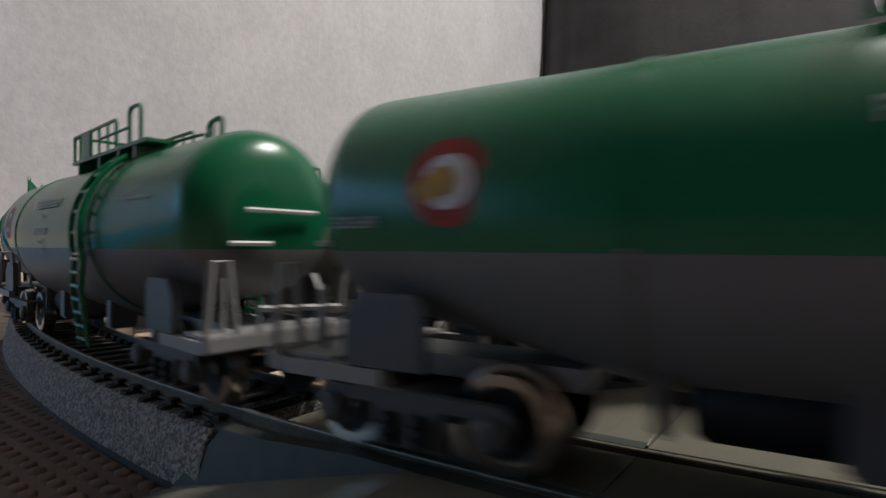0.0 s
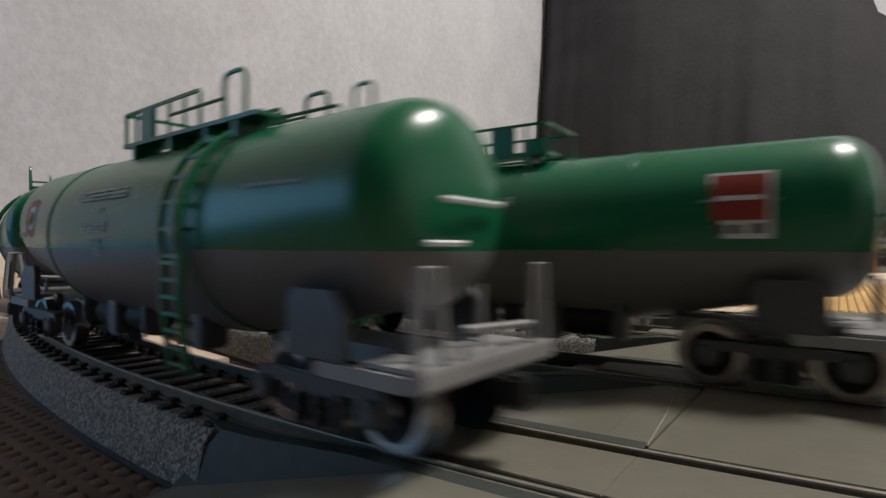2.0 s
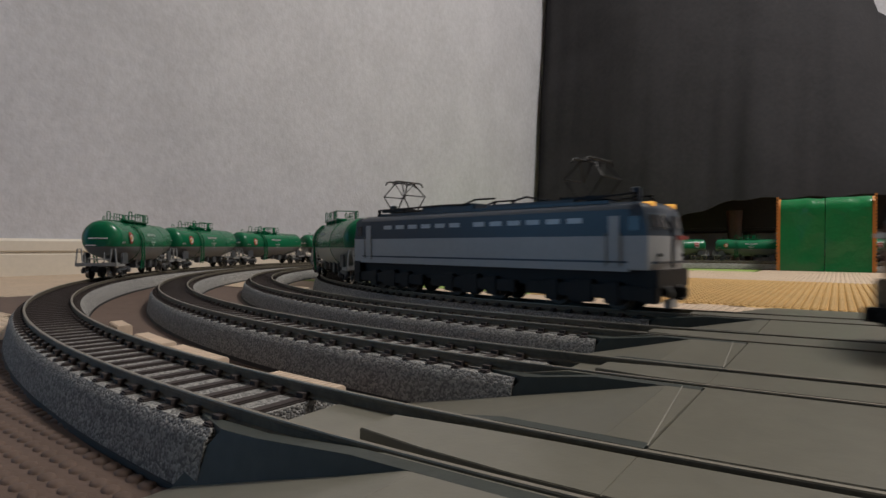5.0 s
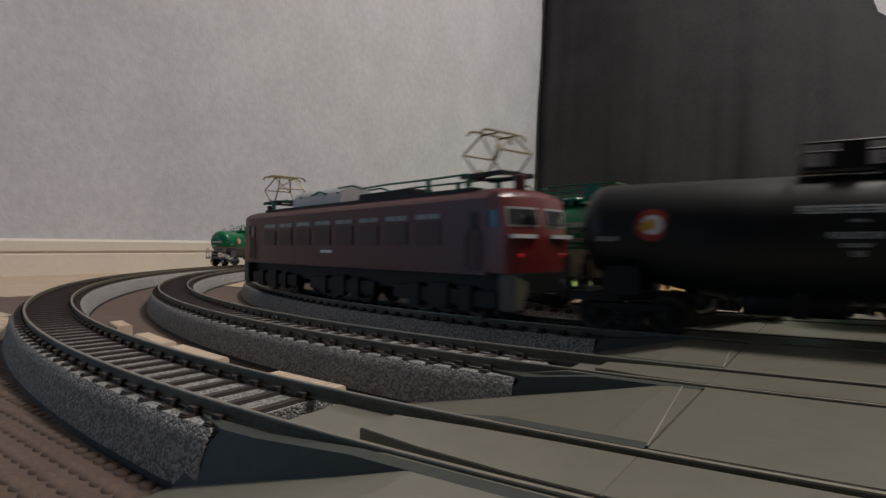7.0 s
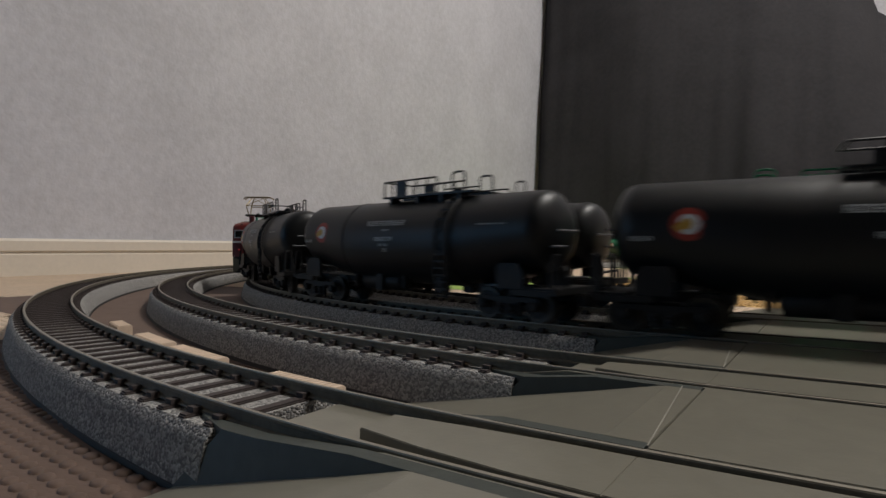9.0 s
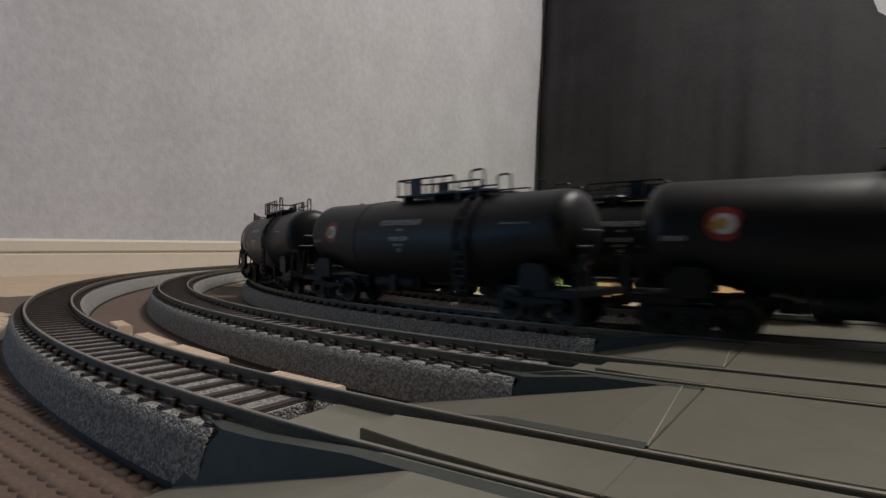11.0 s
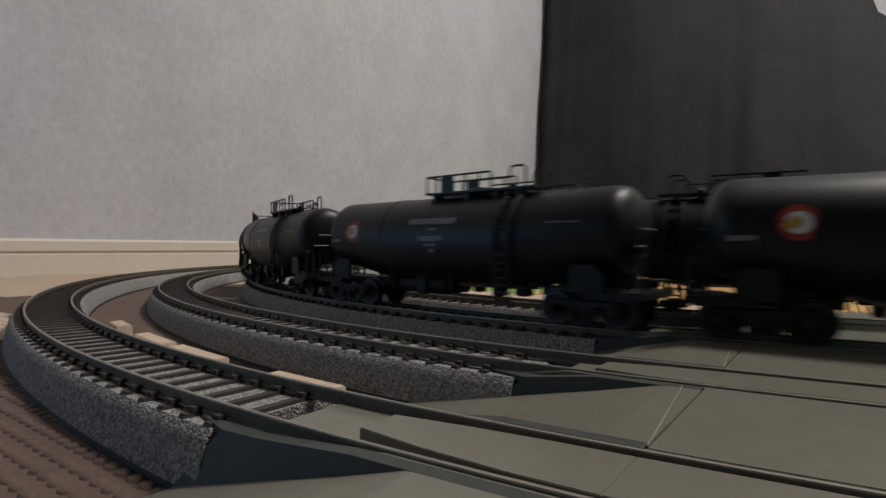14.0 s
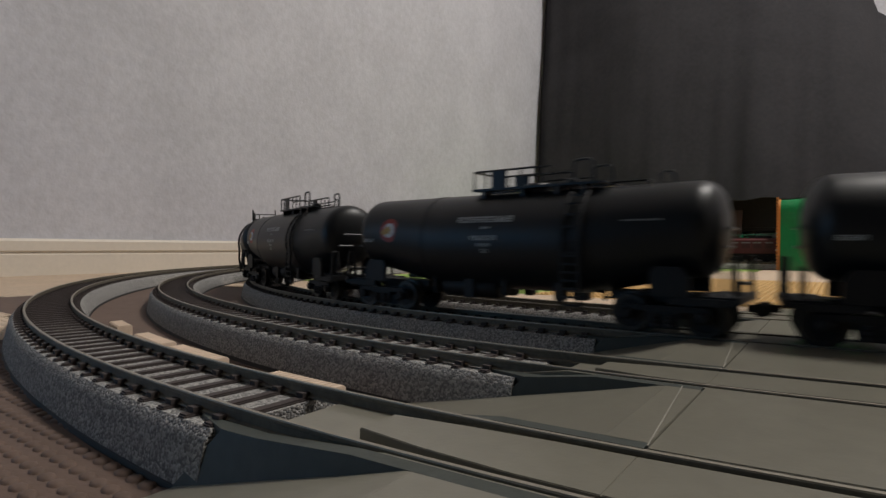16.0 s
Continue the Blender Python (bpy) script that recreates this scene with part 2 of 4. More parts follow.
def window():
    # No window is known here; the frame is built to carry the fill lamp.
    e = tagged(new("fill_lamp_frame"), "pale frame added round the unseen blue fill lamp", "window", kind="structure")
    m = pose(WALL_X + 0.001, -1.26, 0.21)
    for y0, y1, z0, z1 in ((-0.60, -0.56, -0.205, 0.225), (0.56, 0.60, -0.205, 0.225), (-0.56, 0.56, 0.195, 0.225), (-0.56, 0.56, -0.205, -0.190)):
        ob = part("fill_frame_bar", boxed(0, y0, z0, 0.03, y1, z1, 0.002), M["trim"], e)
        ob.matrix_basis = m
    ob = part("fill_frame_sill", boxed(0, -0.62, -0.2145, 0.05, 0.62, -0.205, 0.002), M["trim"], e)
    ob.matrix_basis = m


def foam_mat(name, x0, y0, x1, y1, material, label, z1=0.0, teeth=True):
    """A foam floor tile with a toothed jigsaw edge."""
    bm = bmesh.new()
    outline = []
    step, depth = 0.030, 0.006
    corners = [(x0, y0), (x1, y0), (x1, y1), (x0, y1)]
    for (ax, ay), (bx, by) in zip(corners, corners[1:] + corners[:1]):
        ln = math.hypot(bx - ax, by - ay)
        n = max(2, int(ln / step))
        ux, uy = (bx - ax) / ln, (by - ay) / ln
        for k in range(n):
            d = -depth if (k % 2 and teeth) else 0
            for t in (k / n, (k + 1) / n):
                outline.append((ax + ux * ln * t - uy * d, ay + uy * ln * t + ux * d))
    vs = [bm.verts.new((x, y, z1)) for x, y in outline]
    bmesh.ops.remove_doubles(bm, verts=vs, dist=1e-5)
    f = bm.faces.new(bm.verts[:])
    ext = bmesh.ops.extrude_face_region(bm, geom=[f])
    bmesh.ops.translate(bm, verts=[v for v in ext["geom"] if isinstance(v, bmesh.types.BMVert)], vec=(0, 0, -0.012))
    bmesh.ops.recalc_face_normals(bm, faces=bm.faces[:])
    return thing(name, bm, material, label, "floor mat", group="foam play mats")


def studs(sheet, x0, y0, x1, y1, pitch, rx, ry, high, material):
    """Small rounded studs in staggered rows on a foam mat."""
    verts, faces = [], []
    rows, cols = int((y1 - y0) / pitch), int((x1 - x0) / pitch)
    for j in range(rows):
        for i in range(cols):
            cx, cy = x0 + (i + 0.5 + 0.25 * (j % 2)) * pitch, y0 + (j + 0.5) * pitch
            k = len(verts)
            for g, z in ((1.0, -0.0002), (0.86, high * 0.62), (0.5, high)):
                verts += [(cx + rx * g * math.cos(math.pi * q / 4), cy + ry * g * math.sin(math.pi * q / 4), z) for q in range(8)]
            for lv in (0, 8):
                faces += [(k + lv + q, k + lv + (q + 1) % 8, k + lv + 8 + (q + 1) % 8, k + lv + 8 + q) for q in range(8)]
            faces.append(tuple(k + 16 + q for q in range(8)))
    me = bpy.data.meshes.new("studs")
    me.from_pydata(verts, [], faces)
    me.materials.append(material)
    for poly in me.polygons:
        poly.use_smooth = True
    ob = new("studs", me)
    ob.parent = sheet
    ob["kind"] = "stuff"
    ob["label"] = "fine raised studs of the foam"
    return sheet


def mats():
    studs(foam_mat("foam_mat", -0.21, -0.775, 0.60, -0.632, M["brown_mat"], "dark brown dotted foam mat beside the outer track"), -0.208, -0.773, 0.04, -0.634, 0.0044, 0.0021, 0.0015, 0.0006, M["brown_mat"])
    foam_mat("foam_mat", -0.45, -0.626, 0.60, -0.42, M["brown_mat"], "dark brown dotted foam mat under the curved tracks")
    foam_mat("foam_mat", -0.80, -0.694, -0.216, -0.632, M["beige_mat"], "beige dotted foam mat beside the wall")
    foam_mat("foam_mat", -0.80, -0.626, -0.456, 0.02, M["beige_mat"], "beige dotted foam mat along the baseboard")
    foam_mat("foam_mat", -0.45, -0.414, 0.60, -0.306, M["beige_mat"], "pale beige foam mat with a toothed edge inside the track loop")
    foam_mat("foam_mat", -0.45, -0.300, -0.14, 0.02, M["green_mat"], "lime green foam mat inside the track loop")
    studs(foam_mat("foam_mat", -0.134, -0.300, 0.60, 0.06, M["tan_mat"], "tan dotted foam mat inside the track loop"), -0.132, -0.298, 0.36, 0.058, 0.0052, 0.0019, 0.0019, 0.0013, M["tan_mat"])
    foam_mat("foam_mat", -0.80, 0.026, -0.14, 0.36, M["beige_mat"], "pale beige foam mat inside the track loop")
    foam_mat("foam_mat", -0.134, 0.066, 0.60, 0.36, M["beige_mat"], "pale beige dotted foam mat inside the track loop")
    foam_mat("foam_mat", -0.80, 0.366, -0.04, 0.90, M["green_mat"], "lime green foam mat under the far tracks")
    foam_mat("foam_mat", -0.034, 0.366, 0.60, 0.90, M["beige_mat"], "pale beige foam mat under the far tracks")
    foam_mat("foam_mat", 0.606, -0.775, 1.60, 0.90, M["beige_mat"], "pale beige foam mat under the far end of the loop")
    # Out of view; added for the blue reflection along the tanks.
    foam_mat("foam_mat", -0.80, -1.50, -0.216, -0.700, M["blue_mat"], "unseen blue foam mat outside the track loop")
    foam_mat("foam_mat", -0.210, -1.50, 1.60, -0.781, M["brown_mat"], "dark brown foam mat outside the track loop")


def edge_strips():
    """Foam edging between the two outer tracks, raised and placed to fit the camera's view."""
    for x0, x1 in ((-0.160, -0.143), (-0.119, -0.092), (-0.0855, -0.056), (-0.0310, -0.007)):
        bm = bmesh.new()
        n = 12
        for k in range(n):
            a = x0 + (x1 - x0) * (k + 0.5) / n
            y = -math.sqrt(0.6535 ** 2 - a * a)
            w = (x1 - x0) / n * 0.47
            slope = -a / y
            vs = []
            for z, g in ((0.0, 1.0), (0.0092, 1.0), (0.0097, 0.8)):
                vs.append([bm.verts.new((a + i * w * g, y + slope * i * w * g + j * 0.0028 * g, z)) for i, j in ((-1, -1), (1, -1), (1, 1), (-1, 1))])
            for p, q in zip(vs, vs[1:]):
                for i in range(4):
                    bm.faces.new((p[i], p[(i + 1) % 4], q[(i + 1) % 4], q[i]))
            bm.faces.new(vs[-1])
        bmesh.ops.recalc_face_normals(bm, faces=bm.faces[:])
        thing("foam_edge_strip", bm, M["edge_foam"], "pale beige ribbed foam edging between the tracks", "floor mat", group="foam edge strips")


# ---- tracks ----
def sweep(bm, r, s0, s1, profile, step, close=True):
    """Sweep a cross-section (outwards, up) along the loop."""
    n = max(1, int(math.ceil((s1 - s0) / step)))
    rings = []
    full = abs((s1 - s0) - lap(r)) < 1e-6
    for i in range(n + (0 if full else 1)):
        x, y, h = on_track(r, s0 + (s1 - s0) * i / n)
        nx, ny = math.sin(radians(-h)), math.cos(radians(h))   # outwards: left of the clockwise way
        rings.append([bm.verts.new((x + nx * o, y + ny * o, z)) for o, z in profile])
    m = len(profile)
    pairs = list(zip(rings, rings[1:])) + ([(rings[-1], rings[0])] if full else [])
    for a, b in pairs:
        for k in range(m if close else m - 1):
            j = (k + 1) % m
            bm.faces.new((a[k], b[k], b[j], a[j]))
    if not full and close:
        bm.faces.new(rings[0])
        bm.faces.new(rings[-1][::-1])
    bmesh.ops.recalc_face_normals(bm, faces=bm.faces[:])


SLEEPER_STEP = 0.0078
BED_END = {"A": 0.0, "B": 0.022, "C": 0.018, "D": 0.018}   # how far each gravel bed runs on before the plates


def track(key):
    r = RADII[key]
    total = lap(r)
    e = new("railway_track")
    tagged(e, "model railway track with grey gravel bed and dark sleepers", "track", "track loops")
    curve_end = total - near_side(r)
    bm = bmesh.new()
    sweep(bm, r, -BED_END[key], curve_end, [(-0.0156, 0.0012), (0.0156, 0.0012), (0.0140, 0.0092), (0.0126, 0.0109), (-0.0126, 0.0109), (-0.0140, 0.0092)], 0.012)
    part("gravel_bed", bm, M["gravel"], e, "grey speckled gravel bed with sloped shoulders")
    bm = bmesh.new()
    sweep(bm, r, -BED_END[key], curve_end, [(-0.0160, 0.0), (0.0160, 0.0), (0.0158, 0.0013), (-0.0158, 0.0013)], 0.02)
    part("track_base", bm, M["lip"], e, "thin black lip under the gravel bed")
    for g in (-0.0088, 0.0088):
        bm = bmesh.new()
        sweep(bm, r, 0.0, total, [(g - 0.0009, 0.0114), (g + 0.0009, 0.0114), (g + 0.0008, 0.0117), (g + 0.00025, 0.0119), (g + 0.00025, 0.0131), (g + 0.00048, 0.0133), (g + 0.00048, 0.0138), (g - 0.00048, 0.0138), (g - 0.00048, 0.0133), (g - 0.00025, 0.0131), (g - 0.00025, 0.0119), (g - 0.0008, 0.0117)], 0.012)
        rail = part("rail", bm, M["rail"], e, "brown weathered metal rail")
        bm = bmesh.new()
        sweep(bm, r, 0.0, total, [(g - 0.00042, 0.0137), (g + 0.00042, 0.0137), (g + 0.00036, RAIL), (g - 0.00036, RAIL)], 0.012)
        part("rail_head", bm, M["steel"], rail, "polished running surface of the rail")
    # sleepers: single pieces near the camera, one joined mesh further round
    near = (-BED_END[key], {"A": 0.62, "B": 0.55, "C": 0.45, "D": 0.40}[key])
    base = bmesh.new()
    box(base, -0.0013, -0.0125, 0.0090, 0.0013, 0.0125, 0.0115, 0.0003)
    for g in (-0.0088, 0.0088):
        for side in (-1, 1):
            box(base, -0.0010, g + side * 0.0012 - 0.0008, 0.0113, 0.0010, g + side * 0.0012 + 0.0008, 0.0124)
    me = finish("sleeper", base, M["sleeper"])
    rest = bmesh.new()
    for i in range(-int(BED_END[key] / SLEEPER_STEP), int(total / SLEEPER_STEP)):
        s = i * SLEEPER_STEP + 0.002
        x, y, h = on_track(r, s)
        if near[0] <= s <= near[1]:
            ob = new("sleeper", me)
            ob.parent = e
            ob.matrix_basis = pose(x, y, 0, 0, 0, h)
        elif s < total - near_side(r):
            k = len(rest.verts)
            box(rest, -0.0013, -0.0125, 0.0090, 0.0013, 0.0125, 0.0115)
            for g in (-0.0088, 0.0088):
                box(rest, -0.0010, g - 0.0020, 0.0113, 0.0010, g + 0.0020, 0.0124)
            rest.verts.ensure_lookup_table()
            mt = pose(x, y, 0, 0, 0, h)
            for v in rest.verts[k:]:
                v.co = mt @ v.co
    far = part("sleepers", rest, M["sleeper"], e, "row of dark brown sleepers round the loop")
    far["kind"] = "stuff"
    return e


def plates():
    """Olive road plates laid level with the rails over the near straight, with ramps at their ends."""
    top = 0.0137
    e = tagged(new("crossing_plates"), "olive-grey plastic road plates laid level with the rails", "crossing plate")
    tip = {"A": 0.041, "B": 0.055, "C": 0.0475, "D": 0.058}
    seam = 0.0615

    def solid(name, outline, z0, z1, label="", round_edge=0.00012):
        """A flat plate of the given plan."""
        bm = bmesh.new()
        a = [bm.verts.new((x, along(x, y), z0)) for x, y in outline]
        b = [bm.verts.new((x, along(x, y), z1)) for x, y in outline]
        n = len(outline)
        for i in range(n):
            bm.faces.new((a[i], a[(i + 1) % n], b[(i + 1) % n], b[i]))
        bm.faces.new(a[::-1])
        f = bm.faces.new(b)
        bmesh.ops.recalc_face_normals(bm, faces=bm.faces[:])
        if round_edge:
            bmesh.ops.bevel(bm, geom=list(f.edges), offset=round_edge, segments=2, affect="EDGES")
        return part(name, bm, M["plate"], e, label)

    def hull(name, rings, label, material=None):
        """Join two or more cross-sections, given as lists of points, into one moulding."""
        bm = bmesh.new()
        vs = [[bm.verts.new((x, along(x, y), z)) for x, y, z in ring] for ring in rings]
        for a, b in zip(vs, vs[1:]):
            for i in range(len(a)):
                j = (i + 1) % len(a)
                bm.faces.new((a[i], a[j], b[j], b[i]))
        bm.faces.new(vs[0]), bm.faces.new(vs[-1][::-1])
        bmesh.ops.recalc_face_normals(bm, faces=bm.faces[:])
        return part(name, bm, material or M["plate"], e, label)

    keys = "ABCD"
    for i, k in enumerate(keys):
        r = RADII[k]
        for sd in (-1, 1):
            # moulded flank with a narrow ledge beside the rail; the ledge climbs to rail height
            def ring(x, xs, ledge):
                return [(x, -r + sd * 0.0102, 0.0005), (x, -r + sd * 0.0102, ledge), (xs, -r + sd * 0.0128, ledge), (x, -r + sd * 0.0160, 0.0005)]
            o = BED_END[k] if sd < 0 else 0.018
            hull("flank", [ring(-0.007 + o, 0.003 + o, 0.0116), ring(0.012 + o * 0.75, 0.012 + o * 0.75, 0.0120), ring(0.031 + o * 0.45, 0.031 + o * 0.45, top), ring(0.0612, 0.0612, top)], "dark moulded flank beside the rail, shade in its colour", M["flank"])
            hull("rail_filler", [[(x, -r + sd * 0.00955, 0.0095), (x, -r + sd * 0.00955, h), (x, -r + sd * 0.0104, h), (x, -r + sd * 0.0104, 0.0095)] for x, h in ((0.020, 0.0112), (0.034, top - 0.0001), (0.048, top - 0.0001), (0.062, top - 0.0001), (0.075, top - 0.0001), (STRAIGHT, top - 0.0001))], "")
        # low insert, then a raised plate between the rails with tapered ends
        xi = 0.008 + BED_END[k]
        solid("insert", [(xi, -r - 0.0078), (0.060, -r - 0.0078), (0.060, -r + 0.0078), (xi, -r + 0.0078)], 0.0090, 0.0118, "low insert between the rails")
        x0 = 0.0245 if k == "A" else 0.038 if k == "B" else 0.032
        solid("inner_plate", [(x0, -r - 0.0040), (x0 + 0.012, -r - 0.0056), (x0 + 0.026, -r - 0.0066), (seam, -r - 0.0068), (seam, -r + 0.0068), (x0 + 0.026, -r + 0.0066), (x0 + 0.012, -r + 0.0056), (x0, -r + 0.0040)] if x0 + 0.026 < seam - 0.001 else
              [(x0, -r - 0.0040), (x0 + 0.012, -r - 0.0060), (seam, -r - 0.0068), (seam, -r + 0.0068), (x0 + 0.012, -r + 0.0060), (x0, -r + 0.0040)], 0.0095, top, "plate between the rails with a tapered tip")
        for c0, c1 in ((seam, 0.30), (0.30, STRAIGHT)):
            solid("inner_plate", [(c0, -r - 0.0068), (c1, -r - 0.0068), (c1, -r + 0.0068), (c0, -r + 0.0068)], 0.0095, top)
        # road plate outwards of this track
        y1 = -r - 0.0126
        y0 = -RADII[keys[i - 1]] + 0.0126 if i else y1 - 0.022
        for c0, c1 in ((tip[k], seam), (seam, 0.145), (0.145, 0.30), (0.30, STRAIGHT)):
            if c1 - c0 > 0.002:
                ya, yb = (y0 - 0.0021, y1 + 0.0021) if c0 >= seam else (y0, y1)
                if not i:
                    ya = y0
                solid("road_plate", [(c0 + 0.0001, ya), (c1 - 0.0001, ya), (c1 - 0.0001, yb), (c0 + 0.0001, yb)], 0.0095, top)
        hull("ramp", [[(-0.006, y, 0.0011), (tip[k] + 0.0002, y, 0.0011), (tip[k] + 0.0002, y, top), (tip[k] - 0.001, y, top - 0.0001), (-0.005, y, 0.0014)] for y in (y0 if i else y0 - 0.02, y1)], "wedge ramp rising to the plate")
    y0 = -RADII["D"] + 0.0126
    for c0, c1 in ((tip["D"], 0.145), (0.145, 0.30), (0.30, STRAIGHT)):
        solid("road_plate", [(c0 + 0.0001, y0 - 0.0021), (c1 - 0.0001, y0 - 0.0021), (c1 - 0.0001, y0 + 0.026), (c0 + 0.0001, y0 + 0.026)], 0.0095, top)
    hull("ramp", [[(-0.006, y, 0.0011), (tip["D"] + 0.0002, y, 0.0011), (tip["D"] + 0.0002, y, top), (tip["D"] - 0.001, y, top - 0.0001), (-0.005, y, 0.0014)] for y in (y0, y0 + 0.026)], "wedge ramp rising to the plate")
    hull("apron", [[(x, y0 + 0.026, 0.0011), (x, y0 + 0.026, top), (x, y0 + 0.040, 0.0011)] for x in (tip["D"], STRAIGHT)], "sloped inner edge of the plates")
    # pale seams, with the edge highlight put into the colour
    for y0, y1 in ((-RADII["A"] + 0.0115, -RADII["B"] - 0.0115), (-RADII["B"] + 0.0115, -RADII["C"] - 0.0115)):
        bm = bmesh.new()
        low, high = [], []
        for x, y in ((seam - 0.00022, y0), (seam, y0), (seam - 0.0036, y1), (seam - 0.00382, y1)):
            low.append(bm.verts.new((x, along(x, y), top - 0.0003)))
            high.append(bm.verts.new((x, along(x, y), top + 0.00008)))
        for i in range(4):
            bm.faces.new((low[i], low[(i + 1) % 4], high[(i + 1) % 4], high[i]))
        bm.faces.new(high)
        bmesh.ops.recalc_face_normals(bm, faces=bm.faces[:])
        part("seam", bm, M["plate_edge"], e, "pale seam between two plates, its highlight in the colour")


# ---- far side: tunnel and draped furniture ----
def tunnel():
    e = tagged(new("toy_tunnel"), "crinkled green toy tunnel with orange edges over the tracks", "toy tunnel")
    y0, y1, hgt = 0.456, 0.712, 0.134

    def shell(x0, x1, grow, name, material, label, wav):
        bm = bmesh.new()
        rows = []
        prof = [(y0, 0.0)]
        n = 18
        rc = 0.022
        for cy, a0 in ((y0 + rc, math.pi), (y1 - rc, math.pi / 2)):
            for k in range(7):
                a = a0 - math.pi / 2 * k / 6
                prof.append((cy + rc * math.cos(a), hgt - rc + rc * math.sin(a)))
        prof.append((y1, 0.0))
        fine = []
        for (a, b), (c, d) in zip(prof, prof[1:]):
            m = max(1, int(math.hypot(c - a, d - b) / 0.008))
            fine += [(a + (c - a) * t / m, b + (d - b) * t / m) for t in range(m)]
        fine.append(prof[-1])
        nx = max(2, int((x1 - x0) / 0.007))
        for i in range(nx + 1):
            x = x0 + (x1 - x0) * i / nx
            row = []
            for y, z in fine:
                cy, cz = (y0 + y1) / 2, 0.05
                d = Vector((0, y - cy, max(0, z - cz))).normalized()
                w = wav * noise.noise(Vector((x * 40, y * 30, z * 30))) if z > 0.004 else 0
                row.append(bm.verts.new((x, y + d.y * (grow + w), max(0.0, z + d.z * (grow + w)))))
            rows.append(row)
        for a, b in zip(rows, rows[1:]):
            for k in range(len(fine) - 1):
                bm.faces.new((a[k], a[k + 1], b[k + 1], b[k]))
        bmesh.ops.recalc_face_normals(bm, faces=bm.faces[:])
        bmesh.ops.solidify(bm, geom=bm.faces[:], thickness=0.002)
        part(name, bm, material, e, label)

    shell(-0.006, 0.0617, 0, "cover", M["tunnel"], "crinkled glossy green cover", 0.003)
    shell(0.0630, 0.1290, 0.001, "cover", M["tunnel"], "crinkled glossy green cover", 0.003)
    for x in (-0.0105, 0.1292):
        shell(x, x + 0.0045, 0.0006, "edge_strip", M["orange"], "ribbed orange edge strip", 0.0)
    for x in (-0.0125, 0.1318):
        for side, y in ((-1, y0), (1, y1)):
            for k in range(22):
                z = 0.003 + k * 0.0062
                part("rib", boxed(x, y - 0.003, z, x + 0.004, y + 0.003, z + 0.0035), M["orange"], e)


def draped_furniture():
    e = tagged(new("covered_cabinet"), "furniture draped with a black cloth beside the wall", "furniture")
    part("body", boxed(-0.70, 1.30, 0.10, 0.26, 1.62, 0.50, 0.01), M["shade_dark_wood"], e, "wooden cabinet under the cloth, darkened as shade below the hem")
    for x in (-0.66, -0.185, 0.22):
        for y in (1.20, 1.55):
            bm = bmesh.new()
            lathe(bm, [(-0.012, 0.013), (0.02, 0.016), (0.11, 0.021), (0.16, 0.024)], "z", 14, (x, y, 0))
            part("leg", bm, M["brown_wood"], e, "tapered brown wooden leg")
    # cloth: a sheet over the top, hanging down in folds
    bm = bmesh.new()
    nx, nz = 110, 70
    rows = []
    for i in range(nx + 1):
        u = i / nx
        x = -0.803 + u * 1.20
        top = 1.08 if x < 0.06 else 1.08 - 0.29 * min(1, (x - 0.06) / 0.118) ** 1.5 if x < 0.178 else 0.79 - 0.96 * (x - 0.178)
        hem = 0.078 + 0.100 * max(0, min(1, (x + 0.56) / 0.40)) ** 1.3 + 0.003 * math.sin(x * 60)
        row = []
        for j in range(nz + 1):
            v = j / nz
            z = top + (hem - top) * v
            drift = noise.noise(Vector((x * 3.0, z * 0.6, 4.1)))
            fold = 0.0085 * (0.35 + v) * (math.sin(x * 17 + 5 * drift) + 0.6 * noise.noise(Vector((x * 26, z * 1.2, 1.7))))
            wob = 0.012 * noise.noise(Vector((x * 4, z * 3, 0.3)))
            crease = 0.006 * (1 - v) ** 2 * noise.noise(Vector((x * 6 - z * 9, x * 5 + z * 11, 2.2)))
            # Leans the right part back to take more lamp light and look brighter.
            lit_lean = max(0.0, min(1.0, (x + 0.45) / 0.55))
            y = 1.095 - 0.110 * v + 0.36 * lit_lean * (1 - v) ** 1.5 + fold + wob + crease
            if u < 0.03:
                y += (0.03 - u) / 0.03 * 0.05
            row.append(bm.verts.new((x, y, z)))
        rows.append(row)
    for a, b in zip(rows, rows[1:]):
        for k in range(nz):
            bm.faces.new((a[k], b[k], b[k + 1], a[k + 1]))
    # run back over the top
    back = []
    for i, row in enumerate(rows):
        q = row[0].co
        back.append(bm.verts.new((q.x, 1.66, q.z + 0.01)))
    for i in range(nx):
        bm.faces.new((rows[i][0], back[i], back[i + 1], rows[i + 1][0]))
    bmesh.ops.recalc_face_normals(bm, faces=bm.faces[:])
    bmesh.ops.solidify(bm, geom=bm.faces[:], thickness=0.003)
    thing("black_cloth", bm, M["cloth"], "black cloth hanging in soft folds over the furniture", "cloth")


# ---- rolling stock ----
def wheelset(parent, x, z, r=0.0056, half=0.0078, tread="wheel"):
    bm = bmesh.new()
    prof = [(-half - 0.0012, 0.0010), (-half - 0.0012, r * 0.70), (-half - 0.0015, r * 0.74), (-half - 0.0015, r * 0.97), (-half + 0.0008, r), (-half + 0.0009, r + 0.0007), (-half + 0.0015, r + 0.0007), (-half + 0.0016, 0.0011)]
    prof = prof + [(-a, q) for a, q in prof[::-1]]
    lathe(bm, prof, "y", 24, (x, 0, z), [1, 0, 0, 0, 0, 0, 1, 1, 1, 0, 0, 0, 0, 0, 1])
    w = part("wheelset", bm, [M[tread], M["black_part"]], parent, "wheel pair on a dark axle")
    return w


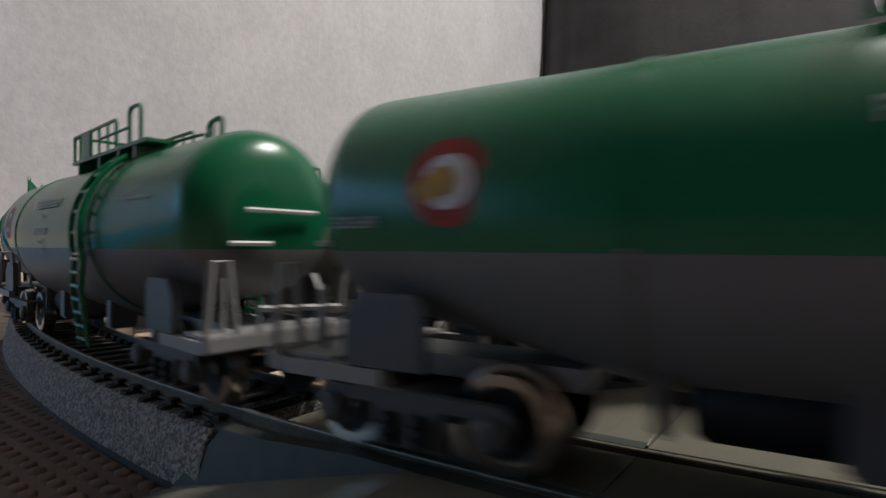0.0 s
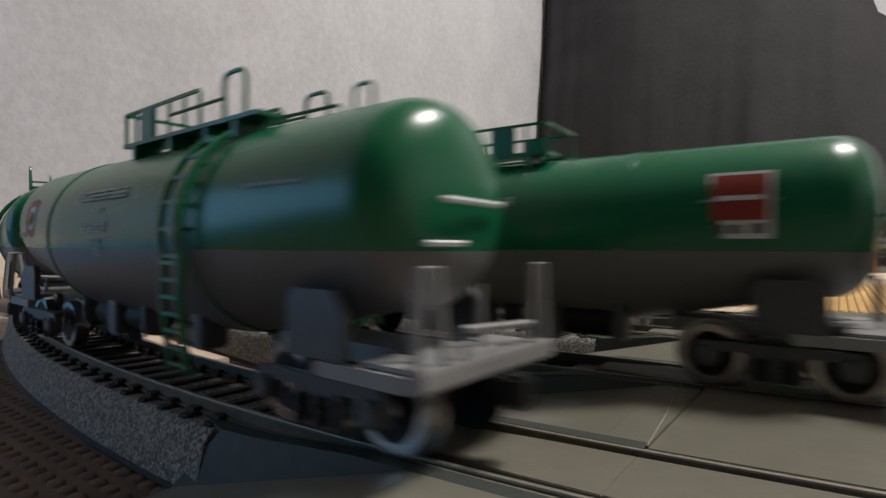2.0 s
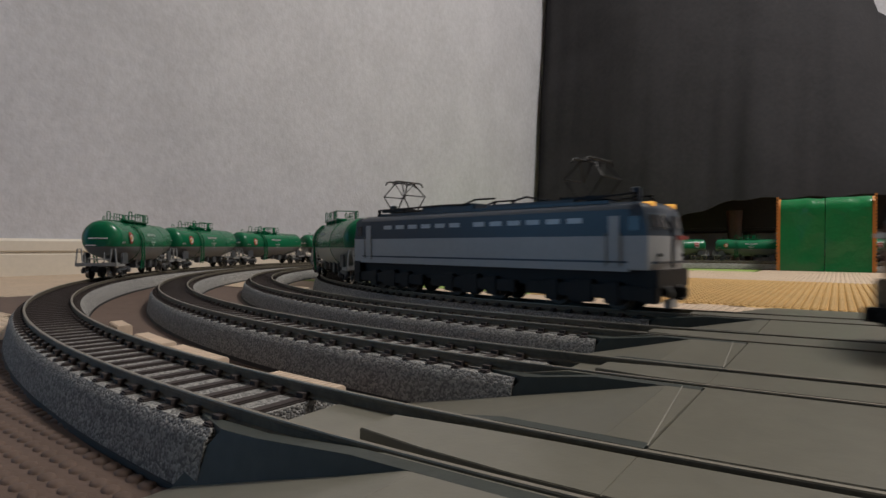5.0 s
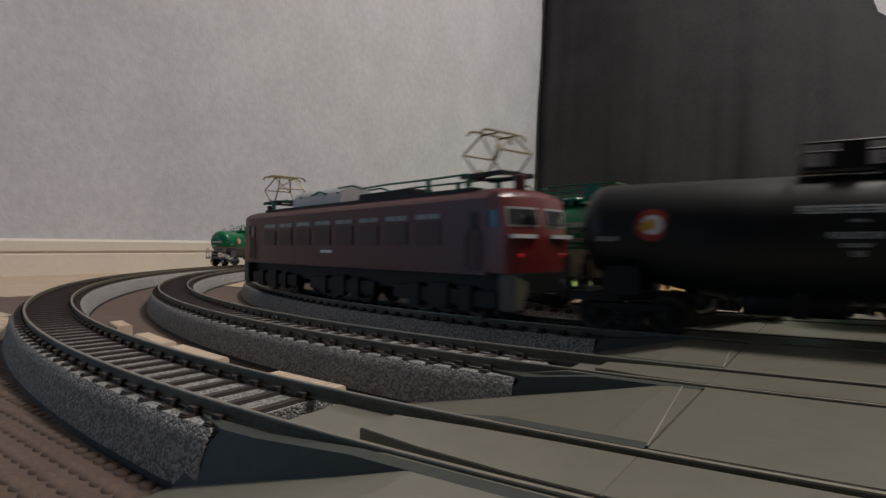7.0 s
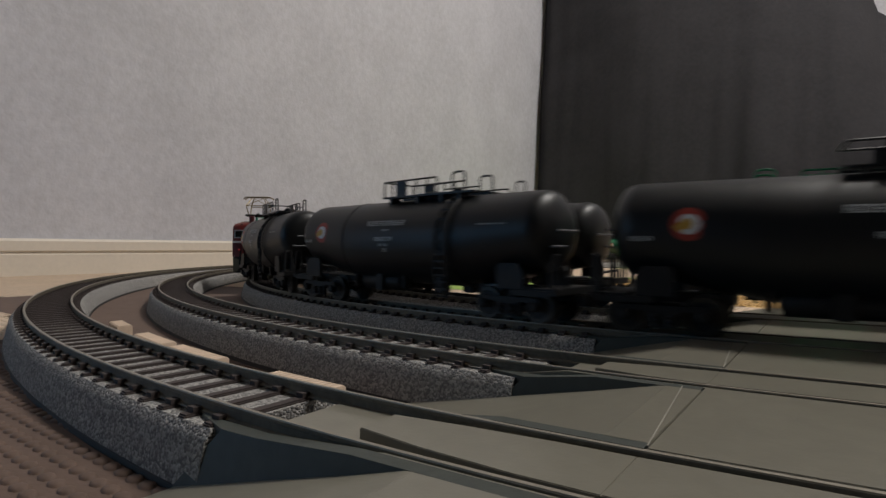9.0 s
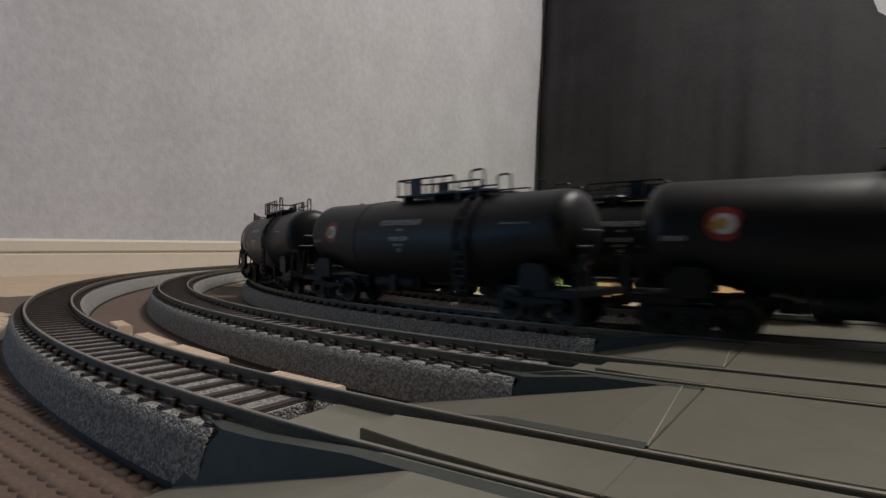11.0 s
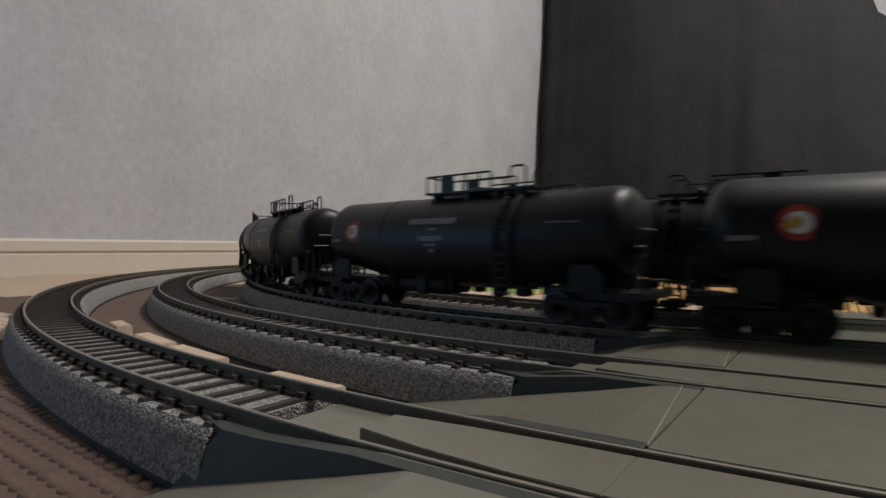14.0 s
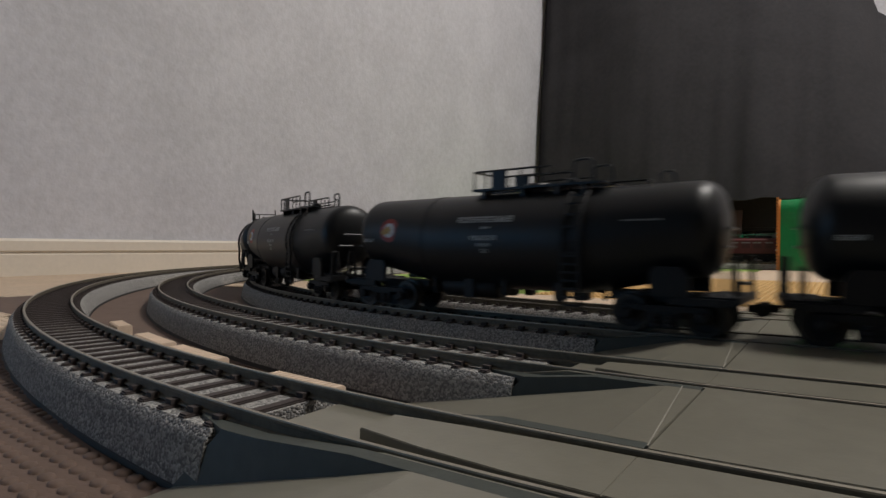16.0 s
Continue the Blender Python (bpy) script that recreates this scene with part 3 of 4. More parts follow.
def bogie(parent, x, material, half_base=0.0112):
    bm = bmesh.new()
    box(bm, x - 0.0035, -0.0126, 0.0058, x + 0.0035, 0.0126, 0.0084, 0.0003)
    b = part("bogie", bm, material, parent, "two-axle bogie")
    for sd in (-1, 1):
        y = sd * 0.0124
        # one cast side frame: arched bar, middle spring seat and two axle boxes
        bm = bmesh.new()
        pts = [(-0.0138, 0.0076), (-0.0126, 0.0092), (0.0126, 0.0092), (0.0138, 0.0076), (0.0130, 0.0046), (0.0096, 0.0046), (0.0088, 0.0075), (0.0050, 0.0075), (0.0044, 0.0026), (-0.0044, 0.0026), (-0.0050, 0.0075), (-0.0088, 0.0075), (-0.0096, 0.0046), (-0.0130, 0.0046)]
        fa = [bm.verts.new((x + px, y - 0.0008, pz)) for px, pz in pts]
        fb = [bm.verts.new((x + px, y + 0.0008, pz)) for px, pz in pts]
        for i in range(len(pts)):
            j = (i + 1) % len(pts)
            bm.faces.new((fa[i], fa[j], fb[j], fb[i]))
        bm.faces.new(fa), bm.faces.new(fb[::-1])
        bmesh.ops.recalc_face_normals(bm, faces=bm.faces[:])
        f = part("side_frame", bm, material, b)
        for q in (-1, 1):
            bm = bmesh.new()
            lathe(bm, [(y, 0.0019), (y + sd * 0.0016, 0.0019), (y + sd * 0.0021, 0.0013)], "y", 12, (x + q * half_base, 0, 0.0062))
            part("axle_box", bm, material, f)
        for q in (-0.0022, 0.0022):
            bm = bmesh.new()
            lathe(bm, [(0.0031, 0.0013), (0.0040, 0.0010), (0.0046, 0.0013), (0.0054, 0.0010), (0.0060, 0.0013), (0.0068, 0.0010)], "z", 8, (x + q, y + sd * 0.0011, 0))
            part("spring", bm, M["black_part"], f)
    for q in (-1, 1):
        wheelset(b, x + q * half_base, 0.0061, 0.0061, 0.0081, "loco_wheel" if material is M["black_part"] else "wheel")
    return b


def disc(bm, x, z, yfun, r0, r1, mi, n=20):
    """A flat ring or disc lying on the tank's side."""
    outer = [bm.verts.new((x + r1 * math.cos(2 * math.pi * k / n), yfun(z + r1 * math.sin(2 * math.pi * k / n)), z + r1 * math.sin(2 * math.pi * k / n))) for k in range(n)]
    if r0 > 0:
        inner = [bm.verts.new((x + r0 * math.cos(2 * math.pi * k / n), yfun(z + r0 * math.sin(2 * math.pi * k / n)), z + r0 * math.sin(2 * math.pi * k / n))) for k in range(n)]
        for k in range(n):
            bm.faces.new((outer[k], outer[(k + 1) % n], inner[(k + 1) % n], inner[k])).material_index = mi
    else:
        bm.faces.new(outer).material_index = mi


TANK_TOP, TANK_HALF, R_MID, R_END = 0.0480, 0.0755, 0.0187, 0.0152


def tank_radius(x):
    a = abs(x)
    t = min(1, max(0, (a - 0.030) / 0.036))
    return R_MID + (R_END - R_MID) * t


def tank_wagon(upper, lower, fitting, label, square=False):
    e = tagged(new("tank_wagon"), label, "tank wagon", "tank wagons of the trains")
    split = 0.0262
    # tank body by rings
    bm = bmesh.new()
    n = 48
    ends = []
    for k in range(10):
        a = k / 9 * math.pi / 2
        ends.append((0.0078 * math.sin(a), max(0.02, math.cos(a) ** 0.66)))
    xs = [(-TANK_HALF + 0.0078 - d, f) for d, f in ends][::-1]
    m = 24
    xs += [(-TANK_HALF + 0.0078 + (2 * TANK_HALF - 0.0156) * k / m, 1.0) for k in range(1, m)]
    xs += [(TANK_HALF - 0.0078 + d, f) for d, f in ends]
    rings = []
    for x, f in xs:
        r0 = tank_radius(x)
        zc = TANK_TOP - r0
        rings.append([bm.verts.new((x, r0 * f * math.sin(2 * math.pi * (k + 0.5) / n), zc + r0 * f * math.cos(2 * math.pi * (k + 0.5) / n))) for k in range(n)])
    for a, b in zip(rings, rings[1:]):
        for k in range(n):
            bm.faces.new((a[k], b[k], b[(k + 1) % n], a[(k + 1) % n]))
    bm.faces.new(rings[0]), bm.faces.new(rings[-1][::-1])
    bmesh.ops.recalc_face_normals(bm, faces=bm.faces[:])
    bmesh.ops.bisect_plane(bm, geom=bm.verts[:] + bm.edges[:] + bm.faces[:], plane_co=(0, 0, split), plane_no=(0, 0, 1))
    for f in bm.faces:
        f.material_index = 0 if f.calc_center_median().z > split else 1
    part("tank", bm, [upper, lower], e, "glossy rounded tank")
    # weld bands
    for x in (-0.034, 0.033):
        r0 = tank_radius(x) + 0.00025
        bm = bmesh.new()
        lathe(bm, [(x - 0.0006, r0), (x + 0.0006, r0)], "x", 40, (0, 0, TANK_TOP - tank_radius(x)))
        for f in bm.faces:
            f.material_index = 0 if f.calc_center_median().z > split else 1
        part("tank_band", bm, [upper, lower], e)

    def side_y(z, x=0.0):
        r0 = tank_radius(x)
        dz = z - (TANK_TOP - r0)
        return math.sqrt(max(1e-8, r0 * r0 - dz * dz))

    for sd in (-1, 1):
        # round emblem: red ring, white field, yellow shape
        bm = bmesh.new()
        xe = sd * 0.0520

        def f0(z, lift=0.0004):
            return sd * (side_y(z, xe) + lift)
        disc(bm, xe, 0.0338, lambda z: f0(z, 0.0003), 0.0030, 0.0050, 0)
        disc(bm, xe, 0.0338, lambda z: f0(z, 0.0004), 0, 0.0031, 1)
        disc(bm, xe + sd * 0.0006, 0.0339, lambda z: f0(z, 0.0006), 0, 0.0018, 2, 6)
        disc(bm, xe + sd * 0.0024, 0.0330, lambda z: f0(z, 0.0007), 0, 0.0017, 2, 4)
        part("emblem", bm, [M["red_mark"], M["white"], M["yellow"]], e, "round red and white emblem with a yellow shape")
        # unreadable lettering as bars
        for xa, xb, za, zb in ((0.0150, -0.0094, 0.0360, 0.0382), (0.0040, 0.0000, 0.0336, 0.0344), (0.0085, -0.0035, 0.0294, 0.0311), (0.0055, -0.0005, 0.0272, 0.0282), (0.0035, 0.0005, 0.0248, 0.0262), (0.0690, 0.0620, 0.0290, 0.0304), (-0.048, -0.060, 0.0352, 0.0357)):
            bm = bmesh.new()
            wide = abs(xb - xa)
            steps = max(3, int(wide / ((zb - za) * 0.95)))
            dice = random.Random(int(1e5 * (xa + za)) + sd)
            for q in range(steps):
                strokes = [(0.0, 0.22, 0.0, 1.0), (0.55, 0.78, 0.0, 1.0), (0.0, 0.78, 0.78, 1.0), (0.0, 0.78, 0.38, 0.58), (0.0, 0.78, 0.0, 0.2)]
                dice.shuffle(strokes)
                for n_s, (p0, p1, h0, h1) in enumerate(strokes[:4]):
                    ua, ub = sd * (xa + (xb - xa) * (q + p0) / steps), sd * (xa + (xb - xa) * (q + p1) / steps)
                    z0, z1 = za + (zb - za) * h0, za + (zb - za) * h1
                    bm.faces.new([bm.verts.new((x, sd * (side_y(z, x) + 0.00026 + 0.00003 * n_s), z)) for x, z in ((ua, z0), (ub, z0), (ub, z1), (ua, z1))])
            bmesh.ops.recalc_face_normals(bm, faces=bm.faces[:])
            part("lettering", bm, M["lettering"], e, "small white lettering")["kind"] = "stuff"
        if square:
            xc = -sd * 0.0540
            board = None
            for name, paint, x0, x1, za, zb, lift in (("hazard_placard", "white", -0.0052, 0.0052, 0.0285, 0.0408, 0.0003), ("red_field", "red_mark", -0.0045, 0.0045, 0.0318, 0.0402, 0.0005), ("lettering_bar", "white", -0.0038, 0.0038, 0.0354, 0.0363, 0.0007),
                                                      ("lettering_bar", "bogie_grey", -0.0042, -0.0022, 0.0294, 0.0310, 0.0005), ("lettering_bar", "bogie_grey", -0.0014, 0.0004, 0.0294, 0.0310, 0.0005), ("lettering_bar", "bogie_grey", 0.0020, 0.0040, 0.0294, 0.0312, 0.0005)):
                bm = bmesh.new()
                nz = 6
                rows = [[bm.verts.new((xc + dx, sd * (side_y(za + (zb - za) * q / nz, xc) + lift), za + (zb - za) * q / nz)) for dx in (x0, x1)] for q in range(nz + 1)]
                for a, b in zip(rows, rows[1:]):
                    bm.faces.new((a[0], a[1], b[1], b[0]))
                if board is None:
                    board = part(name, bm, M[paint], e, "white placard with a red square")
                else:
                    part(name, bm, M[paint], board)
        # ladder: two bent stiles and single rungs
        arc = R_MID + 0.0012
        ladder = None
        iron = M["black_part"] if upper is M["black"] else upper
        for xl in (-0.0350, -0.0290):
            pts = []
            for k in range(9):
                a = radians(35 + 70 * k / 8)
                pts.append((xl, sd * arc * math.sin(a), TANK_TOP - R_MID + arc * math.cos(a)))
            pts += [(xl, sd * 0.0196, 0.018), (xl, sd * 0.0182, 0.0065)]
            bm = bmesh.new()
            tube(bm, pts, 0.00060, 6)
            if ladder is None:
                ladder = part("ladder", bm, iron, e, "thin ladder curving up the tank")
            else:
                part("stile", bm, iron, ladder)
        for k in range(13):
            if k < 6:
                a = radians(40 + 62 * k / 5)
                y, z = sd * arc * math.sin(a), TANK_TOP - R_MID + arc * math.cos(a)
            else:
                z = 0.0268 - (k - 5) * 0.0027
                y = sd * (0.0198 - max(0, 0.018 - z) * 0.12)
            bm = bmesh.new()
            tube(bm, [(-0.0350, y, z), (-0.0290, y, z)], 0.00045, 4)
            part("rung", bm, iron, ladder)
    # manhole platform
    bm = bmesh.new()
    for sd in (-1, 1):
        box(bm, -0.0235, sd * 0.0060 - 0.0032, TANK_TOP + 0.0006, 0.0300, sd * 0.0060 + 0.0032, TANK_TOP + 0.0014)
        for x in (-0.016, -0.006, 0.008, 0.025):
            box(bm, x - 0.0006, sd * 0.0060 - 0.003, TANK_TOP - 0.0028, x + 0.0006, sd * 0.0060 + 0.003, TANK_TOP + 0.0007)
    part("walkway", bm, upper, e, "narrow walkway on top of the tank").location.x = -0.016
    bm = bmesh.new()
    zt = TANK_TOP + 0.0014
    for sd in (-1, 1):
        y = sd * 0.0088
        tube(bm, [(0.0292, y, zt), (0.0292, y, zt + 0.0066), (-0.0034, y, zt + 0.0066), (-0.0040, y, zt + 0.0058), (-0.0040, y, zt)], 0.00042)
        for x in (0.0240, 0.0150, 0.0085, 0.0020):
            tube(bm, [(x, y, zt), (x, y, zt + 0.0066)], 0.00035)
        tube(bm, [(0.0085, y, zt + 0.0036), (-0.0120, y, zt + 0.0036)], 0.00035)
        tube(bm, [(-0.0160 + q, y, zt - 0.001 + z) for q, z in loop_bar(0.0068, 0.0087, 0.0018)], 0.00045)
        if sd > 0:
            tube(bm, [(-0.0230, y - sd * 0.005, zt - 0.0004), (-0.0360, y - sd * 0.006, zt - 0.0002), (-0.0385, y - sd * 0.006, zt - 0.0026)], 0.00034)
            tube(bm, [(-0.0420 + q, y - sd * 0.006, zt - 0.0024 + z) for q, z in loop_bar(0.0040, 0.0046, 0.0014)], 0.00036)
    tube(bm, [(0.0292, -0.0088, zt + 0.0066), (0.0292, 0.0088, zt + 0.0066)], 0.00042)
    part("handrail", bm, upper, e, "thin bent-wire handrail round the walkway").location.x = -0.016
    bm = bmesh.new()
    for sd in (-1, 1):
        box(bm, 0.0150, sd * 0.0088 - 0.0004, zt, 0.0212, sd * 0.0088 + 0.0004, zt + 0.0064, 0.0001)
    part("panel", bm, upper, e, "solid board in the handrail").location.x = -0.016
    bm = bmesh.new()
    lathe(bm, [(TANK_TOP - 0.003, 0.0052), (TANK_TOP + 0.0020, 0.0052), (TANK_TOP + 0.0028, 0.0044), (TANK_TOP + 0.0032, 0.001)], "z", 18, (0.006, 0, 0))
    lathe(bm, [(TANK_TOP - 0.003, 0.0020), (TANK_TOP + 0.0034, 0.0020), (TANK_TOP + 0.0040, 0.0012)], "z", 12, (-0.008, 0, 0))
    part("manhole", bm, upper, e, "round manhole with lid and valve").location.x = -0.016
    # underframe
    for q in (-1, 1):
        x0, x1 = sorted((q * 0.040, q * 0.0784))
        part("centre_sill", boxed(x0, -0.0050, 0.0098, x1, 0.0050, 0.0126), fitting, e)
        xa, xb = sorted((q * 0.0784, q * 0.0808))
        part("end_beam", boxed(xa, -0.0152, 0.0104, xb, 0.0152, 0.0130, 0.0003), fitting, e)
        xa, xb = sorted((q * 0.062, q * 0.0783))
        for sd in (-1, 1):
            part("side_sill", boxed(xa, sd * 0.0142 - 0.0008, 0.0100, xb, sd * 0.0142 + 0.0008, 0.0120), fitting, e)
        xa, xb = sorted((q * 0.070, q * 0.0783))
        part("end_deck", boxed(xa, -0.0140, 0.0121, xb, 0.0140, 0.0127), fitting, e)
    for q in (-1, 1):
        for sd in (-1, 1):
            bm = bmesh.new()
            pts = [(q * 0.0560, 0.0122), (q * 0.0675, 0.0122), (q * 0.0675, 0.0180), (q * 0.0652, 0.0212), (q * 0.0572, 0.0212), (q * 0.0560, 0.0195)]
            ya, yb = sd * 0.0136, sd * 0.0150
            a = [bm.verts.new((x, ya, z)) for x, z in pts]
            b = [bm.verts.new((x, yb, z)) for x, z in pts]
            for i in range(6):
                bm.faces.new((a[i], a[(i + 1) % 6], b[(i + 1) % 6], b[i]))
            bm.faces.new(a), bm.faces.new(b[::-1])
            bmesh.ops.recalc_face_normals(bm, faces=bm.faces[:])
            part("saddle_plate", bm, M["bogie_grey"] if fitting is M["grey_part"] else fitting, e, "flat saddle plate under the tank end")
        bm = bmesh.new()
        for sd in (-1, 1):
            tube(bm, [(q * 0.0796, sd * 0.0148, 0.0125), (q * 0.0794, sd * 0.0138, 0.0244), (q * 0.0794, sd * 0.0112, 0.0244), (q * 0.0796, sd * 0.0098, 0.0125)], 0.0006)
        tube(bm, [(q * 0.0796, -0.0098, 0.0158), (q * 0.0796, 0.0060, 0.0166), (q * 0.0796, 0.0060, 0.0128)], 0.0006)
        for y in (-0.004, 0.010):
            tube(bm, [(q * 0.0750, y, 0.0125), (q * 0.0750, y, 0.0215)], 0.0005)
        part("end_railing", bm, fitting, e, "thin bent end railing")
        bm = bmesh.new()
        tube(bm, [(q * (TANK_HALF + 0.0008), -0.0070, 0.0328), (q * (TANK_HALF + 0.0016), 0.0070, 0.0328)], 0.00045)
        tube(bm, [(q * (TANK_HALF + 0.0010), 0.0020, 0.0272), (q * (TANK_HALF + 0.0010), 0.0095, 0.0272)], 0.00045)
        part("end_grab_bar", bm, M["white"] if fitting is not M["black_part"] else M["bogie_grey"], e, "pale grab bar on the tank end")
        bm = bmesh.new()
        box(bm, min(q * 0.080, q * 0.0830), -0.0012, 0.0078, max(q * 0.080, q * 0.0830), 0.0012, 0.0100, 0.0003)
        box(bm, min(q * 0.0822, q * 0.0852), -0.0020, 0.0066, max(q * 0.0822, q * 0.0852), 0.0022, 0.0108, 0.0006)
        part("coupler", bm, M["black_part"], e, "small knuckle coupler")
        bogie(e, q * 0.0595, M["bogie_grey"] if fitting is M["grey_part"] else fitting)
    # gear hung under the middle
    for x, w, z0 in ((0.014, 0.0042, 0.0062), (-0.002, 0.0018, 0.0078), (-0.024, 0.0030, 0.0072), (0.031, 0.0014, 0.0070)):
        bm = bmesh.new()
        box(bm, x - w, -0.0115, z0, x + w, -0.0060, 0.0165, 0.0005)
        box(bm, x - w * 0.6, 0.0060, z0 + 0.001, x + w * 0.6, 0.0115, 0.0165, 0.0005)
        part("brake_gear", bm, M["black_part"] if fitting is M["black_part"] else M["bogie_grey"], e)
    for sd in (-1, 1):
        bm = bmesh.new()
        lathe(bm, [(0.0020, 0.0006), (0.0024, 0.0034), (0.0034, 0.0040), (0.0276, 0.0040), (0.0286, 0.0034), (0.0290, 0.0006)], "x", 14, (0, sd * 0.0062, 0.0112))
        part("air_reservoir", bm, M["black_part"], e, "dark air reservoir under the tank")
    bm = bmesh.new()
    tube(bm, [(-0.038, 0.0030, 0.0118), (0.038, 0.0030, 0.0118)], 0.0005)
    part("brake_pipe", bm, M["black_part"], e)
    return e


def prism(bm, outline, x0, x1, bevel=0.0):
    """A body whose cross-section (y, z) runs along x."""
    a = [bm.verts.new((x0, y, z)) for y, z in outline]
    b = [bm.verts.new((x1, y, z)) for y, z in outline]
    n = len(outline)
    fs = [bm.faces.new((a[i], a[(i + 1) % n], b[(i + 1) % n], b[i])) for i in range(n)]
    fs += [bm.faces.new(a[::-1]), bm.faces.new(b)]
    bmesh.ops.recalc_face_normals(bm, faces=fs)
    if bevel:
        bmesh.ops.bevel(bm, geom=list({e for f in fs for e in f.edges}), offset=bevel, segments=2, affect="EDGES")


def pantograph(parent, x, z, up, material, wide=0.0125):
    bm = bmesh.new()
    for sd in (-1, 1):
        tube(bm, [(x + sd * 0.0, -0.0095 * sd, z), (x, -0.0090 * sd, z + 0.0012)], 0.0006, 6)
    p = part("pantograph", bm, material, parent, "raised wire pantograph")
    for q in (-1, 1):
        for sd in (-1, 1):
            bm = bmesh.new()
            tube(bm, [(x + q * 0.003, sd * 0.0080, z), (x + q * 0.0098, sd * 0.0088, z + up * 0.50), (x + q * 0.0035, sd * 0.0050, z + up * 0.95)], 0.00042, 6)
            part("arm", bm, material, p)
        bm = bmesh.new()
        tube(bm, [(x + q * 0.0098, -0.0088, z + up * 0.50), (x + q * 0.0098, 0.0088, z + up * 0.50)], 0.00038, 6)
        part("cross_bar", bm, material, p)
        bm = bmesh.new()
        tube(bm, [(x + q * 0.0098, -0.0088 * q, z + up * 0.50), (x + q * 0.0035, 0.0050 * q, z + up * 0.95)], 0.0003, 5)
        part("brace", bm, material, p)
        bm = bmesh.new()
        tube(bm, [(x + q * 0.0035, -wide, z + up * 0.88), (x + q * 0.0035, -wide * 0.92, z + up * 0.96), (x + q * 0.0035, -wide * 0.78, z + up), (x + q * 0.0035, wide * 0.78, z + up), (x + q * 0.0035, wide * 0.92, z + up * 0.96), (x + q * 0.0035, wide, z + up * 0.88)], 0.00050, 6)
        part("contact_strip", bm, material, p)
    for sd in (-1, 1):
        bm = bmesh.new()
        tube(bm, [(x - 0.0045, 0.0050 * sd, z + up * 0.95), (x + 0.0045, 0.0050 * sd, z + up * 0.95)], 0.00035, 5)
        part("head_bar", bm, material, p)
    bm = bmesh.new()
    for q in (-1, 1):
        box(bm, x - 0.011, q * 0.0085 - 0.0008, z - 0.0012, x + 0.011, q * 0.0085 + 0.0008, z + 0.0004)
        box(bm, x + q * 0.0098 - 0.0009, -0.0085, z - 0.0010, x + q * 0.0098 + 0.0009, 0.0085, z + 0.0003)
    tube(bm, [(x - 0.010, 0, z), (x - 0.002, 0, z + 0.0014), (x + 0.010, 0, z)], 0.0008)
    part("pantograph_base", bm, M["black_part"], p)
    return p


